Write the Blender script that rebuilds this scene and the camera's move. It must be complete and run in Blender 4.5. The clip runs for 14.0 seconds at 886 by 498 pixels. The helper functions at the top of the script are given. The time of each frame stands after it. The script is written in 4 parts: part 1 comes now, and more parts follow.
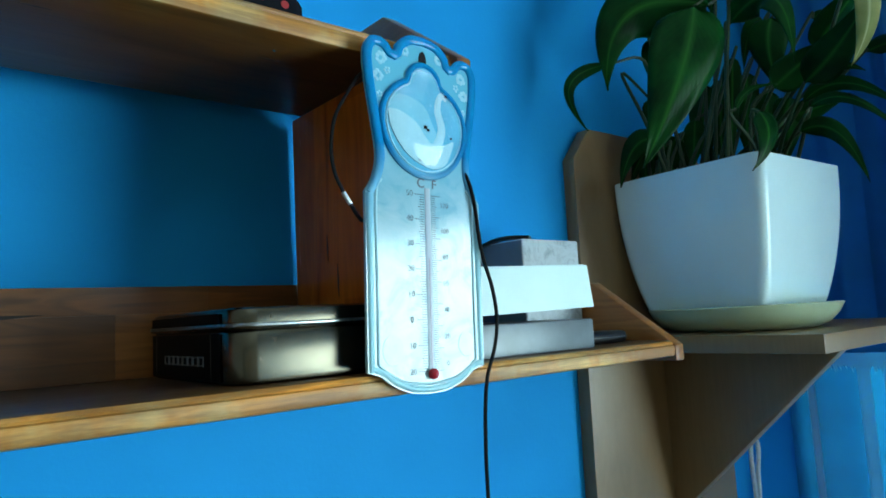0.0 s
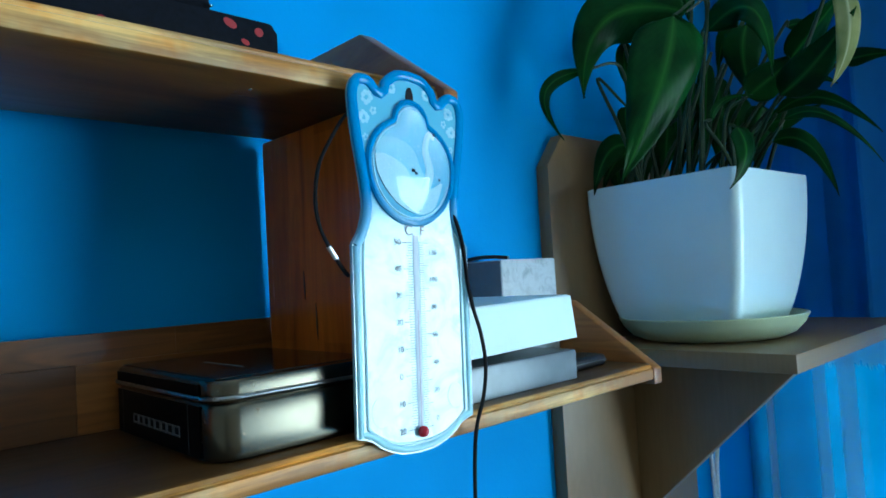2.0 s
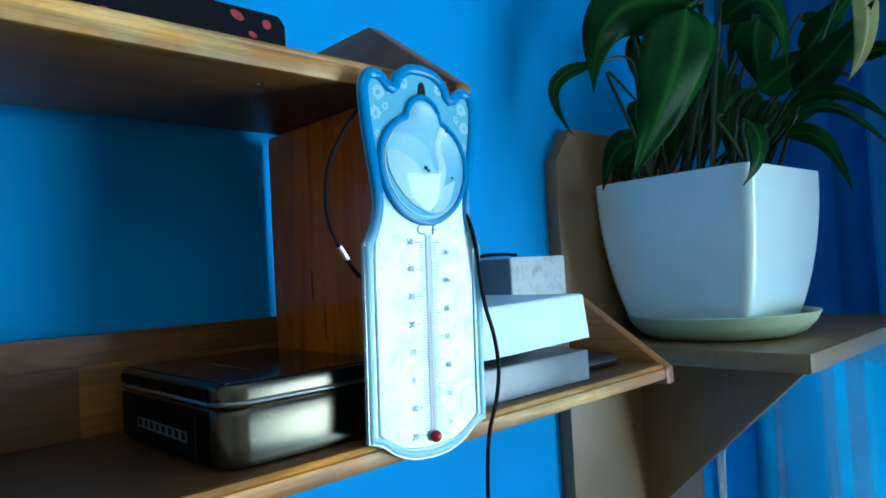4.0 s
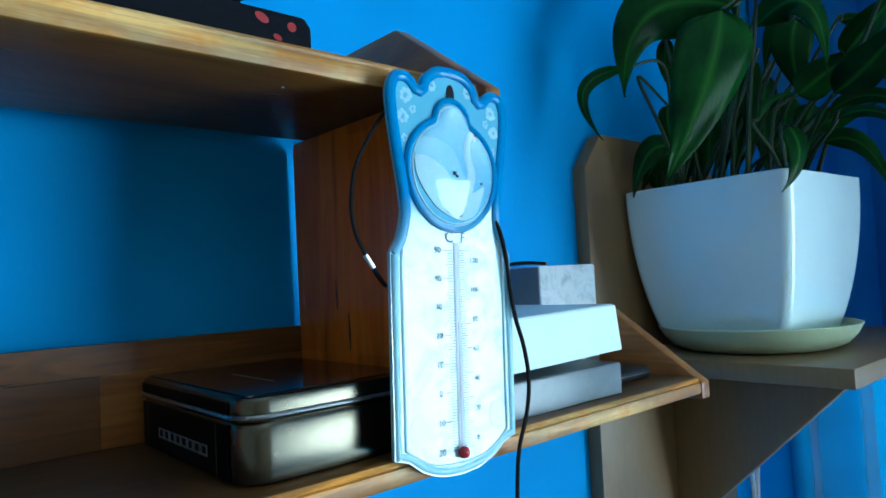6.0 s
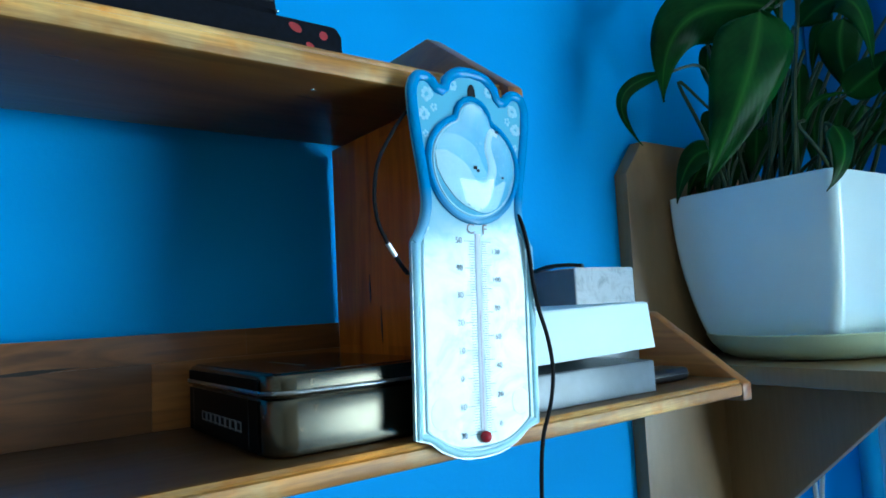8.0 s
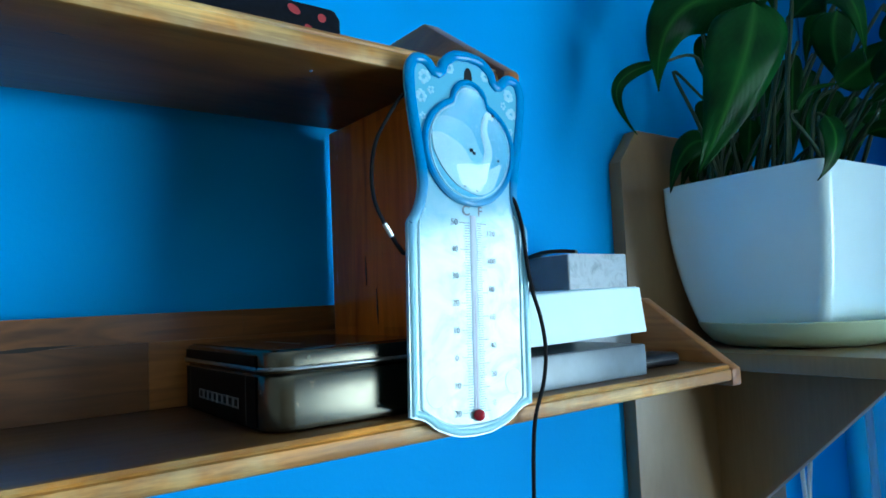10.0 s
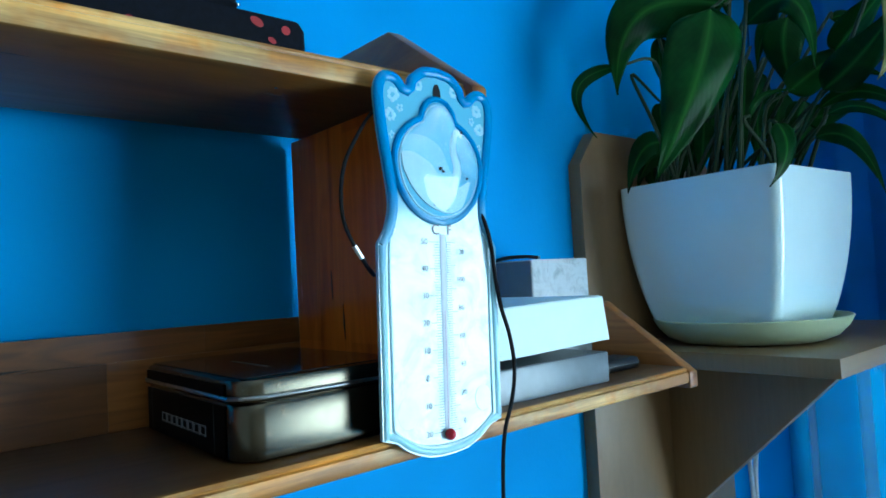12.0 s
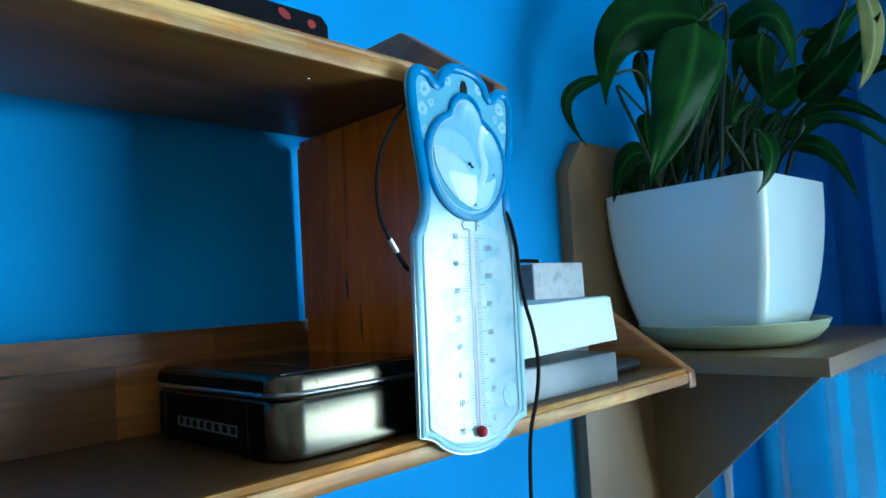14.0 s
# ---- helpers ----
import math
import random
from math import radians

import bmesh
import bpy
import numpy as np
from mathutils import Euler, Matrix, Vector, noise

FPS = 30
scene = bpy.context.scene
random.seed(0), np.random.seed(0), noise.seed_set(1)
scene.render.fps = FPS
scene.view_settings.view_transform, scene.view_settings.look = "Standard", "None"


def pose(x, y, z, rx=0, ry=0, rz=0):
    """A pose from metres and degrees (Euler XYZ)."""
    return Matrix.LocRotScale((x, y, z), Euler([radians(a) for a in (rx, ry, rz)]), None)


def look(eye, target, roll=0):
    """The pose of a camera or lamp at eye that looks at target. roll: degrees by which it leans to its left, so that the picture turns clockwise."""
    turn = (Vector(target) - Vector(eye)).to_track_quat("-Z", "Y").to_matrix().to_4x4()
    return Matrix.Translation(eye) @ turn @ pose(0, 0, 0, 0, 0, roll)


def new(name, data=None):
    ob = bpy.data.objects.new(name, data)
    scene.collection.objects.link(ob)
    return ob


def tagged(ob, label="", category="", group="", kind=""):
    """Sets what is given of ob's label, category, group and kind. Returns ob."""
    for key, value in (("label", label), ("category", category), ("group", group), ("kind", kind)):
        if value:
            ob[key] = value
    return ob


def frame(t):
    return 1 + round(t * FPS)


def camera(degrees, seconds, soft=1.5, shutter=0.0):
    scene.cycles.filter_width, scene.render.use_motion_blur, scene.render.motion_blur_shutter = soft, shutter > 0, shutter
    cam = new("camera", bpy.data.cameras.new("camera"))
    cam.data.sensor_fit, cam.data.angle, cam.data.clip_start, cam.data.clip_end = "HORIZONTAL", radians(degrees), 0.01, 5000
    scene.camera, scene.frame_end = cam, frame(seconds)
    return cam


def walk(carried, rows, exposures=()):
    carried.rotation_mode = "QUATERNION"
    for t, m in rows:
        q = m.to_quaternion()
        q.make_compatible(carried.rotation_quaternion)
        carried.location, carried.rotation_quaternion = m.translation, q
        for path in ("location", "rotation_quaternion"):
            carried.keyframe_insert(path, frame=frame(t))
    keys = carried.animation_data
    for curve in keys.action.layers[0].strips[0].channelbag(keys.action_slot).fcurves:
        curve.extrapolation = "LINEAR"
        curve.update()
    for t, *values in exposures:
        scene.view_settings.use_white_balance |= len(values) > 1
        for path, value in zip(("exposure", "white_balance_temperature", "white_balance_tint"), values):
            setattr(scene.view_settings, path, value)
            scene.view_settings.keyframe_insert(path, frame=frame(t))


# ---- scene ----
cam = camera(67.3, 14.0, soft=1.7)
PATH = [
    (0, (0.022, 0.026, 1.524), (1.291, 1.559, 1.727), -3.1),
    (0.5, (0.02, 0.037, 1.541), (1.341, 1.529, 1.712), -3.6),
    (1, (0.018, 0.044, 1.564), (1.366, 1.516, 1.69), -4.3),
    (1.5, (0.019, 0.046, 1.572), (1.375, 1.511, 1.693), -4.3),
    (2, (0.018, 0.051, 1.578), (1.395, 1.499, 1.666), -3.4),
    (2.5, (0.017, 0.053, 1.581), (1.396, 1.499, 1.658), -3.5),
    (3, (0.016, 0.059, 1.581), (1.395, 1.506, 1.654), -3.4),
    (5.3, (0.026, 0.075, 1.586), (1.393, 1.534, 1.64), -3.3),
    (5.5, (0.026, 0.078, 1.586), (1.387, 1.542, 1.639), -3.3),
    (6, (0.027, 0.076, 1.584), (1.354, 1.57, 1.677), -3.0),
    (6.5, (0.03, 0.077, 1.581), (1.333, 1.589, 1.693), -3.2),
    (7, (0.029, 0.066, 1.572), (1.264, 1.626, 1.773), -3.3),
    (7.5, (0.032, 0.059, 1.566), (1.245, 1.642, 1.725), -3.0),
    (8, (0.035, 0.051, 1.563), (1.214, 1.657, 1.739), -3.1),
    (10.5, (0.031, 0.048, 1.556), (1.229, 1.643, 1.704), -2.6),
    (11, (0.031, 0.048, 1.561), (1.255, 1.623, 1.708), -2.8),
    (11.5, (0.026, 0.053, 1.575), (1.324, 1.57, 1.695), -3.2),
    (12, (0.025, 0.054, 1.578), (1.329, 1.568, 1.671), -3.2),
    (12.5, (0.024, 0.057, 1.577), (1.338, 1.562, 1.666), -3.4),
    (13, (0.01, 0.084, 1.575), (1.372, 1.547, 1.629), -2.7),
    (13.5, (0.003, 0.094, 1.576), (1.397, 1.527, 1.647), -2.6),
    (14, (-0.007, 0.088, 1.567), (1.408, 1.495, 1.71), -3.6),
]
EXPOSURES = [(0, 0.40, 7000, 6), (0.5, 0.41, 6750, 8), (1.2, 0.42, 6250, 9), (3, 0.45, 6250, 10), (8, 0.51, 6250, 10), (11, 0.50, 6200, 10), (14, 0.61, 6300, 10)]
walk(cam, [(t, look(eye, target, roll)) for t, eye, target, roll in PATH], EXPOSURES)

# ---- world, light, exposure ----
world = bpy.data.worlds.new("sky")
scene.world = world
world.use_nodes = True
_wn = world.node_tree.nodes
_sky = _wn.new("ShaderNodeTexSky")
_sky.sky_type, _sky.sun_disc = "NISHITA", False
_sky.sun_elevation, _sky.sun_rotation = radians(40), radians(200)
world.node_tree.links.new(_sky.outputs[0], _wn["Background"].inputs[0])
_wn["Background"].inputs[1].default_value = 0.08

# daylight that comes in through the window opening
WIN_X, WIN_Y0, WIN_Y1, WIN_Z0, WIN_Z1 = 1.17, -2.1, 0.49, 0.85, 1.83
_ld = bpy.data.lights.new("window_light", "AREA")
_ld.shape, _ld.size, _ld.size_y = "RECTANGLE", WIN_Y1 - WIN_Y0 - 0.1, WIN_Z1 - WIN_Z0 - 0.1
_ld.energy, _ld.color = 86.0, (0.60, 0.88, 1.0)
_lamp = new("window_light", _ld)
_lamp.matrix_world = look((WIN_X + 0.10, (WIN_Y0 + WIN_Y1) / 2, (WIN_Z0 + WIN_Z1) / 2), (0, (WIN_Y0 + WIN_Y1) / 2, (WIN_Z0 + WIN_Z1) / 2))


# ---- materials ----
def material(name, color=(0.5, 0.5, 0.5), rough=0.5, metal=0.0, **extra):
    m = bpy.data.materials.new(name)
    m.use_nodes = True
    p = m.node_tree.nodes["Principled BSDF"]
    p.inputs["Base Color"].default_value = (*color, 1)
    p.inputs["Roughness"].default_value = rough
    p.inputs["Metallic"].default_value = metal
    for key, value in extra.items():
        p.inputs[key.replace("_", " ")].default_value = value
    return m, m.node_tree.nodes, m.node_tree.links, p


def mapped(nodes, links, scale=(1, 1, 1), turn=(0, 0, 0)):
    tc, mp = nodes.new("ShaderNodeTexCoord"), nodes.new("ShaderNodeMapping")
    mp.inputs["Scale"].default_value = scale
    mp.inputs["Rotation"].default_value = [radians(a) for a in turn]
    links.new(tc.outputs["Object"], mp.inputs["Vector"])
    return mp.outputs[0]


def noise_tex(nodes, links, vec, scale, detail=4.0, rough=0.55, distortion=0.0):
    n = nodes.new("ShaderNodeTexNoise")
    n.inputs["Scale"].default_value, n.inputs["Detail"].default_value = scale, detail
    n.inputs["Roughness"].default_value, n.inputs["Distortion"].default_value = rough, distortion
    links.new(vec, n.inputs["Vector"])
    return n.outputs["Fac"]


def ramp(nodes, links, fac, stops):
    r = nodes.new("ShaderNodeValToRGB")
    el = r.color_ramp.elements
    while len(el) < len(stops):
        el.new(0.5)
    for e, (pos, col) in zip(el, stops):
        e.position, e.color = pos, (*col, 1) if len(col) == 3 else col
    links.new(fac, r.inputs["Fac"])
    return r.outputs["Color"]


def mix(nodes, links, kind, fac, a, b):
    m = nodes.new("ShaderNodeMix")
    m.data_type, m.blend_type = "RGBA", kind
    for sock, value in ((m.inputs[0], fac), (m.inputs[6], a), (m.inputs[7], b)):
        if isinstance(value, (int, float)):
            sock.default_value = value
        elif isinstance(value, tuple):
            sock.default_value = (*value, 1)
        else:
            links.new(value, sock)
    return m.outputs[2]


def bump(nodes, links, p, height, strength=0.2, distance=0.001):
    b = nodes.new("ShaderNodeBump")
    b.inputs["Strength"].default_value, b.inputs["Distance"].default_value = strength, distance
    links.new(height, b.inputs["Height"])
    links.new(b.outputs[0], p.inputs["Normal"])


def scaled(nodes, links, fac, lo, hi):
    r = nodes.new("ShaderNodeMapRange")
    r.inputs["To Min"].default_value, r.inputs["To Max"].default_value = lo, hi
    links.new(fac, r.inputs["Value"])
    return r.outputs[0]


def pine(name, axis, light=(0.118, 0.051, 0.015), dark=(0.062, 0.025, 0.007), rough=0.18, blocks=True, worn_lit_front=False, coat=0.1, varied=False):
    """Varnished pine, glued from short blocks; the grain runs along the axis."""
    m, n, l, p = material(name, rough=rough, Coat_Weight=coat, Coat_Roughness=0.12)
    s = {"x": (1, 9, 9), "y": (9, 1, 9), "z": (9, 9, 1)}[axis]
    v = mapped(n, l, s)
    fibre = noise_tex(n, l, v, 14, 6, 0.6, 0.6)
    rings = noise_tex(n, l, v, 4.2, 3, 0.5, 1.2)
    col = ramp(n, l, rings, [(0.24, tuple(0.35 * c for c in dark)), (0.33, dark), (0.46, tuple(0.7 * a + 0.3 * b for a, b in zip(light, dark))), (0.52, tuple(0.45 * a + 0.55 * b for a, b in zip(light, dark))), (0.60, light), (0.72, tuple(0.7 * c for c in light))])
    col = mix(n, l, "MULTIPLY", 0.3, col, ramp(n, l, fibre, [(0.35, (0.5, 0.42, 0.35)), (0.6, (1, 1, 1))]))
    if blocks:
        br = n.new("ShaderNodeTexBrick")
        turn = {"x": (90, 0, 0), "y": (0, 90, 90), "z": (0, 90, 0)}[axis]
        l.new(mapped(n, l, (1, 1, 1), turn), br.inputs["Vector"])
        br.inputs["Scale"].default_value = 1.0
        br.inputs["Brick Width"].default_value, br.inputs["Row Height"].default_value = 0.14, 0.036
        br.inputs["Mortar Size"].default_value, br.inputs["Bias"].default_value = 0.0, -0.1
        br.inputs["Color1"].default_value, br.inputs["Color2"].default_value = (1.15, 1.12, 1.05, 1), (0.62, 0.56, 0.5, 1)
        col = mix(n, l, "MULTIPLY", 0.75, col, br.outputs["Color"])
    if varied:
        info = n.new("ShaderNodeObjectInfo")
        col = mix(n, l, "MULTIPLY", 1.0, col, ramp(n, l, info.outputs["Random"], [(0.0, (0.62, 0.55, 0.48)), (0.5, (1.0, 0.92, 0.80)), (1.0, (1.45, 1.40, 1.30))]))
    knots = n.new("ShaderNodeTexVoronoi")
    l.new(mapped(n, l, {"x": (3.5, 16, 16), "y": (16, 3.5, 16), "z": (16, 16, 3.5)}[axis]), knots.inputs["Vector"])
    knots.inputs["Scale"].default_value = 1.0
    col = mix(n, l, "MIX", ramp(n, l, knots.outputs["Distance"], [(0.03, (0.85, 0.85, 0.85)), (0.13, (0, 0, 0))]), col, (0.045, 0.018, 0.006))
    if worn_lit_front:
        # front faces: worn patches over a paler base that paints in their light
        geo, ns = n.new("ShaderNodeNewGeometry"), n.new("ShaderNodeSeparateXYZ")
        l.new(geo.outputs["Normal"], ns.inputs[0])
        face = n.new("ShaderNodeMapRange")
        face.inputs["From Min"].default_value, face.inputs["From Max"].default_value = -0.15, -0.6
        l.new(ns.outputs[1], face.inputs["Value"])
        wear_and_light = ramp(n, l, noise_tex(n, l, mapped(n, l, (0.4, 2, 5)), 26, 5, 0.65, 0.4), [(0.42, (0.30, 0.30, 0.30)), (0.56, (0.60, 0.60, 0.60)), (0.68, (1, 1, 1))])
        front_mask = mix(n, l, "MULTIPLY", 1.0, wear_and_light, face.outputs[0])
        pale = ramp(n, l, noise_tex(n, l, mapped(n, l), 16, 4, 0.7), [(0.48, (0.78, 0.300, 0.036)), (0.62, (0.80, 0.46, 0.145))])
        col = mix(n, l, "MIX", front_mask, col, pale)
    l.new(col, p.inputs["Base Color"])
    gloss = scaled(n, l, fibre, rough - 0.06, rough + 0.16)
    if worn_lit_front:
        half, most = n.new("ShaderNodeMath"), n.new("ShaderNodeMath")
        half.operation, half.inputs[1].default_value, most.operation = "MULTIPLY", 0.5, "MAXIMUM"
        l.new(face.outputs[0], half.inputs[0])
        l.new(half.outputs[0], most.inputs[0])
        l.new(gloss, most.inputs[1])
        gloss = most.outputs[0]
    l.new(gloss, p.inputs["Roughness"])
    bump(n, l, p, fibre, 0.25, 0.0006)
    return m


# one pine: board colour darkened for shade, upright colour raised for missing bounce light
PINE_X = pine("varnished_pine_boards", "x", rough=0.30, worn_lit_front=True, coat=0.0)
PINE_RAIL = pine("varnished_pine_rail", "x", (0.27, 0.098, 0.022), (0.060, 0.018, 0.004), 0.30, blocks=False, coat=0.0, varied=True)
PINE_Z = pine("brightened_pine_upright", "z", (0.80, 0.190, 0.018), (0.56, 0.110, 0.009))
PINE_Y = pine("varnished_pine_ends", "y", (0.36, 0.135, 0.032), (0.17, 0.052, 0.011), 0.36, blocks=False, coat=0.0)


CRACK, *_ = material("dark_resin_streak", (0.012, 0.005, 0.002), 0.6)


def painted_wall(name, color, spread=0.12):
    m, n, l, p = material(name, rough=0.7, Specular_IOR_Level=0.12)
    v = mapped(n, l)
    big, fine = noise_tex(n, l, v, 3.0, 3), noise_tex(n, l, v, 220, 3)
    hi, lo = tuple(c * (1 + spread) for c in color), tuple(c * (1 - spread) for c in color)
    l.new(ramp(n, l, big, [(0.3, lo), (0.7, hi)]), p.inputs["Base Color"])
    bump(n, l, p, fine, 0.25, 0.0006)
    return m


BLUE_WALL = painted_wall("blue_wall_paint", (0.002, 0.305, 0.71))
TAN_WALL = painted_wall("tan_wall_paint", (0.56, 0.48, 0.38), 0.06)
CREAM_WALL = painted_wall("cream_wall_paint", (0.56, 0.53, 0.48), 0.06)
WHITE_PAINT = painted_wall("white_ceiling_paint", (0.78, 0.78, 0.76), 0.03)


def laminate():
    m, n, l, p = material("beige_laminate", rough=0.38)
    v = mapped(n, l, (1, 6, 0.35))
    grain = noise_tex(n, l, v, 60, 5, 0.6, 0.4)
    soft = noise_tex(n, l, mapped(n, l), 9, 2)
    col = ramp(n, l, grain, [(0.3, (0.212, 0.124, 0.053)), (0.7, (0.245, 0.146, 0.066))])
    l.new(mix(n, l, "MULTIPLY", 0.25, col, ramp(n, l, soft, [(0.3, (0.75, 0.72, 0.7)), (0.7, (1, 1, 1))])), p.inputs["Base Color"])
    l.new(scaled(n, l, grain, 0.3, 0.46), p.inputs["Roughness"])
    bump(n, l, p, grain, 0.1, 0.0004)
    return m


LAMINATE = laminate()


def speckled(name, color, rough, amount=0.12, scale=40, metal=0.0, **extra):
    """A plain material with slight variation of tone and gloss."""
    m, n, l, p = material(name, color, rough, metal, **extra)
    v = mapped(n, l)
    a, b = noise_tex(n, l, v, scale, 4), noise_tex(n, l, v, scale * 9, 3)
    col = ramp(n, l, a, [(0.3, tuple(c * (1 - amount) for c in color)), (0.7, tuple(min(1, c * (1 + amount)) for c in color))])
    l.new(col, p.inputs["Base Color"])
    l.new(scaled(n, l, b, max(0.02, rough - 0.05), rough + 0.07), p.inputs["Roughness"])
    return m


CERAMIC = speckled("white_glazed_ceramic", (0.72, 0.89, 0.90), 0.13, 0.03, 12, Coat_Weight=0.4, Coat_Roughness=0.08)
SAUCER = speckled("pale_green_plastic", (0.46, 0.54, 0.35), 0.35, 0.06, 20)
SOIL = speckled("dark_potting_soil", (0.018, 0.012, 0.008), 0.95, 0.5, 150)
TIN = speckled("champagne_tinplate", (0.100, 0.087, 0.064), 0.24, 0.06, 30, 1.0)
# same tinplate, lightened so the rolled rim carries its highlight as colour
TIN_RIM = speckled("tin_rim_highlight", (0.34, 0.34, 0.33), 0.28, 0.06, 30, 1.0)
TIN_DARK = speckled("black_printed_tin", (0.002, 0.002, 0.0025), 0.4, 0.3, 30, 0.0, Specular_IOR_Level=0.05)
TIN_LID = speckled("black_glossy_lid_print", (0.004, 0.004, 0.005), 0.12, 0.3, 30, 0.0, Specular_IOR_Level=0.5)
PRINT = speckled("grey_print", (0.10, 0.105, 0.11), 0.5, 0.05)
SEAM = speckled("dim_grey_print", (0.03, 0.032, 0.035), 0.5, 0.05)
WHITE_CARD = speckled("white_card", (0.64, 0.80, 0.80), 0.55, 0.04, 25)
GREY_CARD = speckled("silver_grey_card", (0.15, 0.175, 0.192), 0.40, 0.22, 30, 0.2)
GREY_SIDE = speckled("dark_grey_card", (0.08, 0.09, 0.10), 0.4, 0.15, 30)
BLACK = speckled("black_plastic", (0.005, 0.006, 0.008), 0.35, 0.3, 40)
SLATE = speckled("marbled_box_side_grey", (0.15, 0.18, 0.21), 0.4, 0.15, 30)
SLATE_TOP = speckled("dark_slate_card_top", (0.022, 0.030, 0.042), 0.35, 0.2, 30)
BLACK_CLOTH = speckled("black_cloth", (0.002, 0.003, 0.007), 0.8, 0.4, 300, Specular_IOR_Level=0.15)
RED = speckled("red_print", (0.35, 0.01, 0.015), 0.6, 0.2, 80)
CORD = speckled("black_rubber_cord", (0.003, 0.003, 0.004), 0.6, 0.2, 200, Specular_IOR_Level=0.15)
CHROME = speckled("chrome", (0.75, 0.75, 0.76), 0.08, 0.04, 50, 1.0)
STEEL = speckled("brushed_steel", (0.80, 0.80, 0.80), 0.35, 0.05, 90, 0.6)
WHITE_CORD = speckled("white_cotton_cord", (0.80, 0.80, 0.78), 0.8, 0.08, 200)
FLOOR = pine("floor_wood", "x", (0.16, 0.09, 0.045), (0.07, 0.035, 0.015), 0.4)


def marbled():
    m, n, l, p = material("marbled_grey_card", rough=0.45)
    v = mapped(n, l)
    a = noise_tex(n, l, v, 60, 5, 0.65, 0.4)
    l.new(ramp(n, l, a, [(0.35, (0.30, 0.34, 0.37)), (0.5, (0.48, 0.53, 0.56)), (0.68, (0.38, 0.42, 0.45))]), p.inputs["Base Color"])
    return m


MARBLED = marbled()


def leaf_material(name, deep, bright, vein):
    m, n, l, p = material(name, rough=0.38, Specular_IOR_Level=0.09)
    v = mapped(n, l)
    big = noise_tex(n, l, v, 22, 3)
    info = n.new("ShaderNodeObjectInfo")
    col = ramp(n, l, big, [(0.3, deep), (0.7, bright)])
    col = mix(n, l, "MULTIPLY", 0.55, col, ramp(n, l, info.outputs["Random"], [(0.0, (0.45, 0.55, 0.5)), (1.0, (1, 1, 1))]))
    uv = n.new("ShaderNodeUVMap")
    sep = n.new("ShaderNodeSeparateXYZ")
    l.new(uv.outputs[0], sep.inputs[0])
    # midrib, and side veins that run slanting from it
    mid = n.new("ShaderNodeMath")
    mid.operation = "ABSOLUTE"
    off = n.new("ShaderNodeMath")
    off.operation = "SUBTRACT"
    off.inputs[1].default_value = 0.5
    l.new(sep.outputs[0], off.inputs[0])
    l.new(off.outputs[0], mid.inputs[0])
    rib = ramp(n, l, mid.outputs[0], [(0.0, (1, 1, 1)), (0.035, (0.5, 0.5, 0.5)), (0.09, (0, 0, 0))])
    slant = n.new("ShaderNodeMath")
    slant.operation = "MULTIPLY_ADD"
    slant.inputs[1].default_value = -0.7
    l.new(mid.outputs[0], slant.inputs[0])
    l.new(sep.outputs[1], slant.inputs[2])
    wave = n.new("ShaderNodeMath")
    wave.operation = "MULTIPLY"
    wave.inputs[1].default_value = 95.0
    l.new(slant.outputs[0], wave.inputs[0])
    sine = n.new("ShaderNodeMath")
    sine.operation = "SINE"
    l.new(wave.outputs[0], sine.inputs[0])
    col = mix(n, l, "MIX", rib, col, vein)
    side = scaled(n, l, sine.outputs[0], 0.0, 0.03)
    col = mix(n, l, "MIX", side, col, vein)
    l.new(col, p.inputs["Base Color"])
    bump(n, l, p, sine.outputs[0], 0.07, 0.0005)
    tr = n.new("ShaderNodeBsdfTranslucent")
    l.new(col, tr.inputs["Color"])
    mx = n.new("ShaderNodeMixShader")
    mx.inputs[0].default_value = 0.18
    l.new(p.outputs[0], mx.inputs[1])
    l.new(tr.outputs[0], mx.inputs[2])
    l.new(mx.outputs[0], n["Material Output"].inputs["Surface"])
    return m


LEAF = leaf_material("green_leaf", (0.001, 0.022, 0.005), (0.005, 0.078, 0.013), (0.022, 0.13, 0.022))
PALE = leaf_material("pale_leaf", (0.20, 0.24, 0.07), (0.42, 0.40, 0.17), (0.5, 0.5, 0.28))
STALK = speckled("green_stalk", (0.012, 0.036, 0.007), 0.5, 0.3, 60)


def thermometer_body():
    """Printed plastic: blue at the top, fading to a mottled white below."""
    m, n, l, p = material("blue_to_white_printed_plastic", rough=0.14, Coat_Weight=0.15, Coat_Roughness=0.05)
    v = mapped(n, l)
    sep = n.new("ShaderNodeSeparateXYZ")
    l.new(v, sep.inputs[0])
    mott = noise_tex(n, l, v, 45, 4, 0.6, 0.8)
    fade = n.new("ShaderNodeMapRange")
    fade.inputs["From Min"].default_value, fade.inputs["From Max"].default_value = 0.105, 0.165
    l.new(sep.outputs[2], fade.inputs["Value"])
    white = ramp(n, l, mott, [(0.34, (0.17, 0.37, 0.45)), (0.48, (0.27, 0.45, 0.51)), (0.64, (0.34, 0.49, 0.54))])
    col = mix(n, l, "MIX", fade.outputs[0], white, (0.11, 0.42, 0.58))
    l.new(col, p.inputs["Base Color"])
    return m


TH_BODY = thermometer_body()


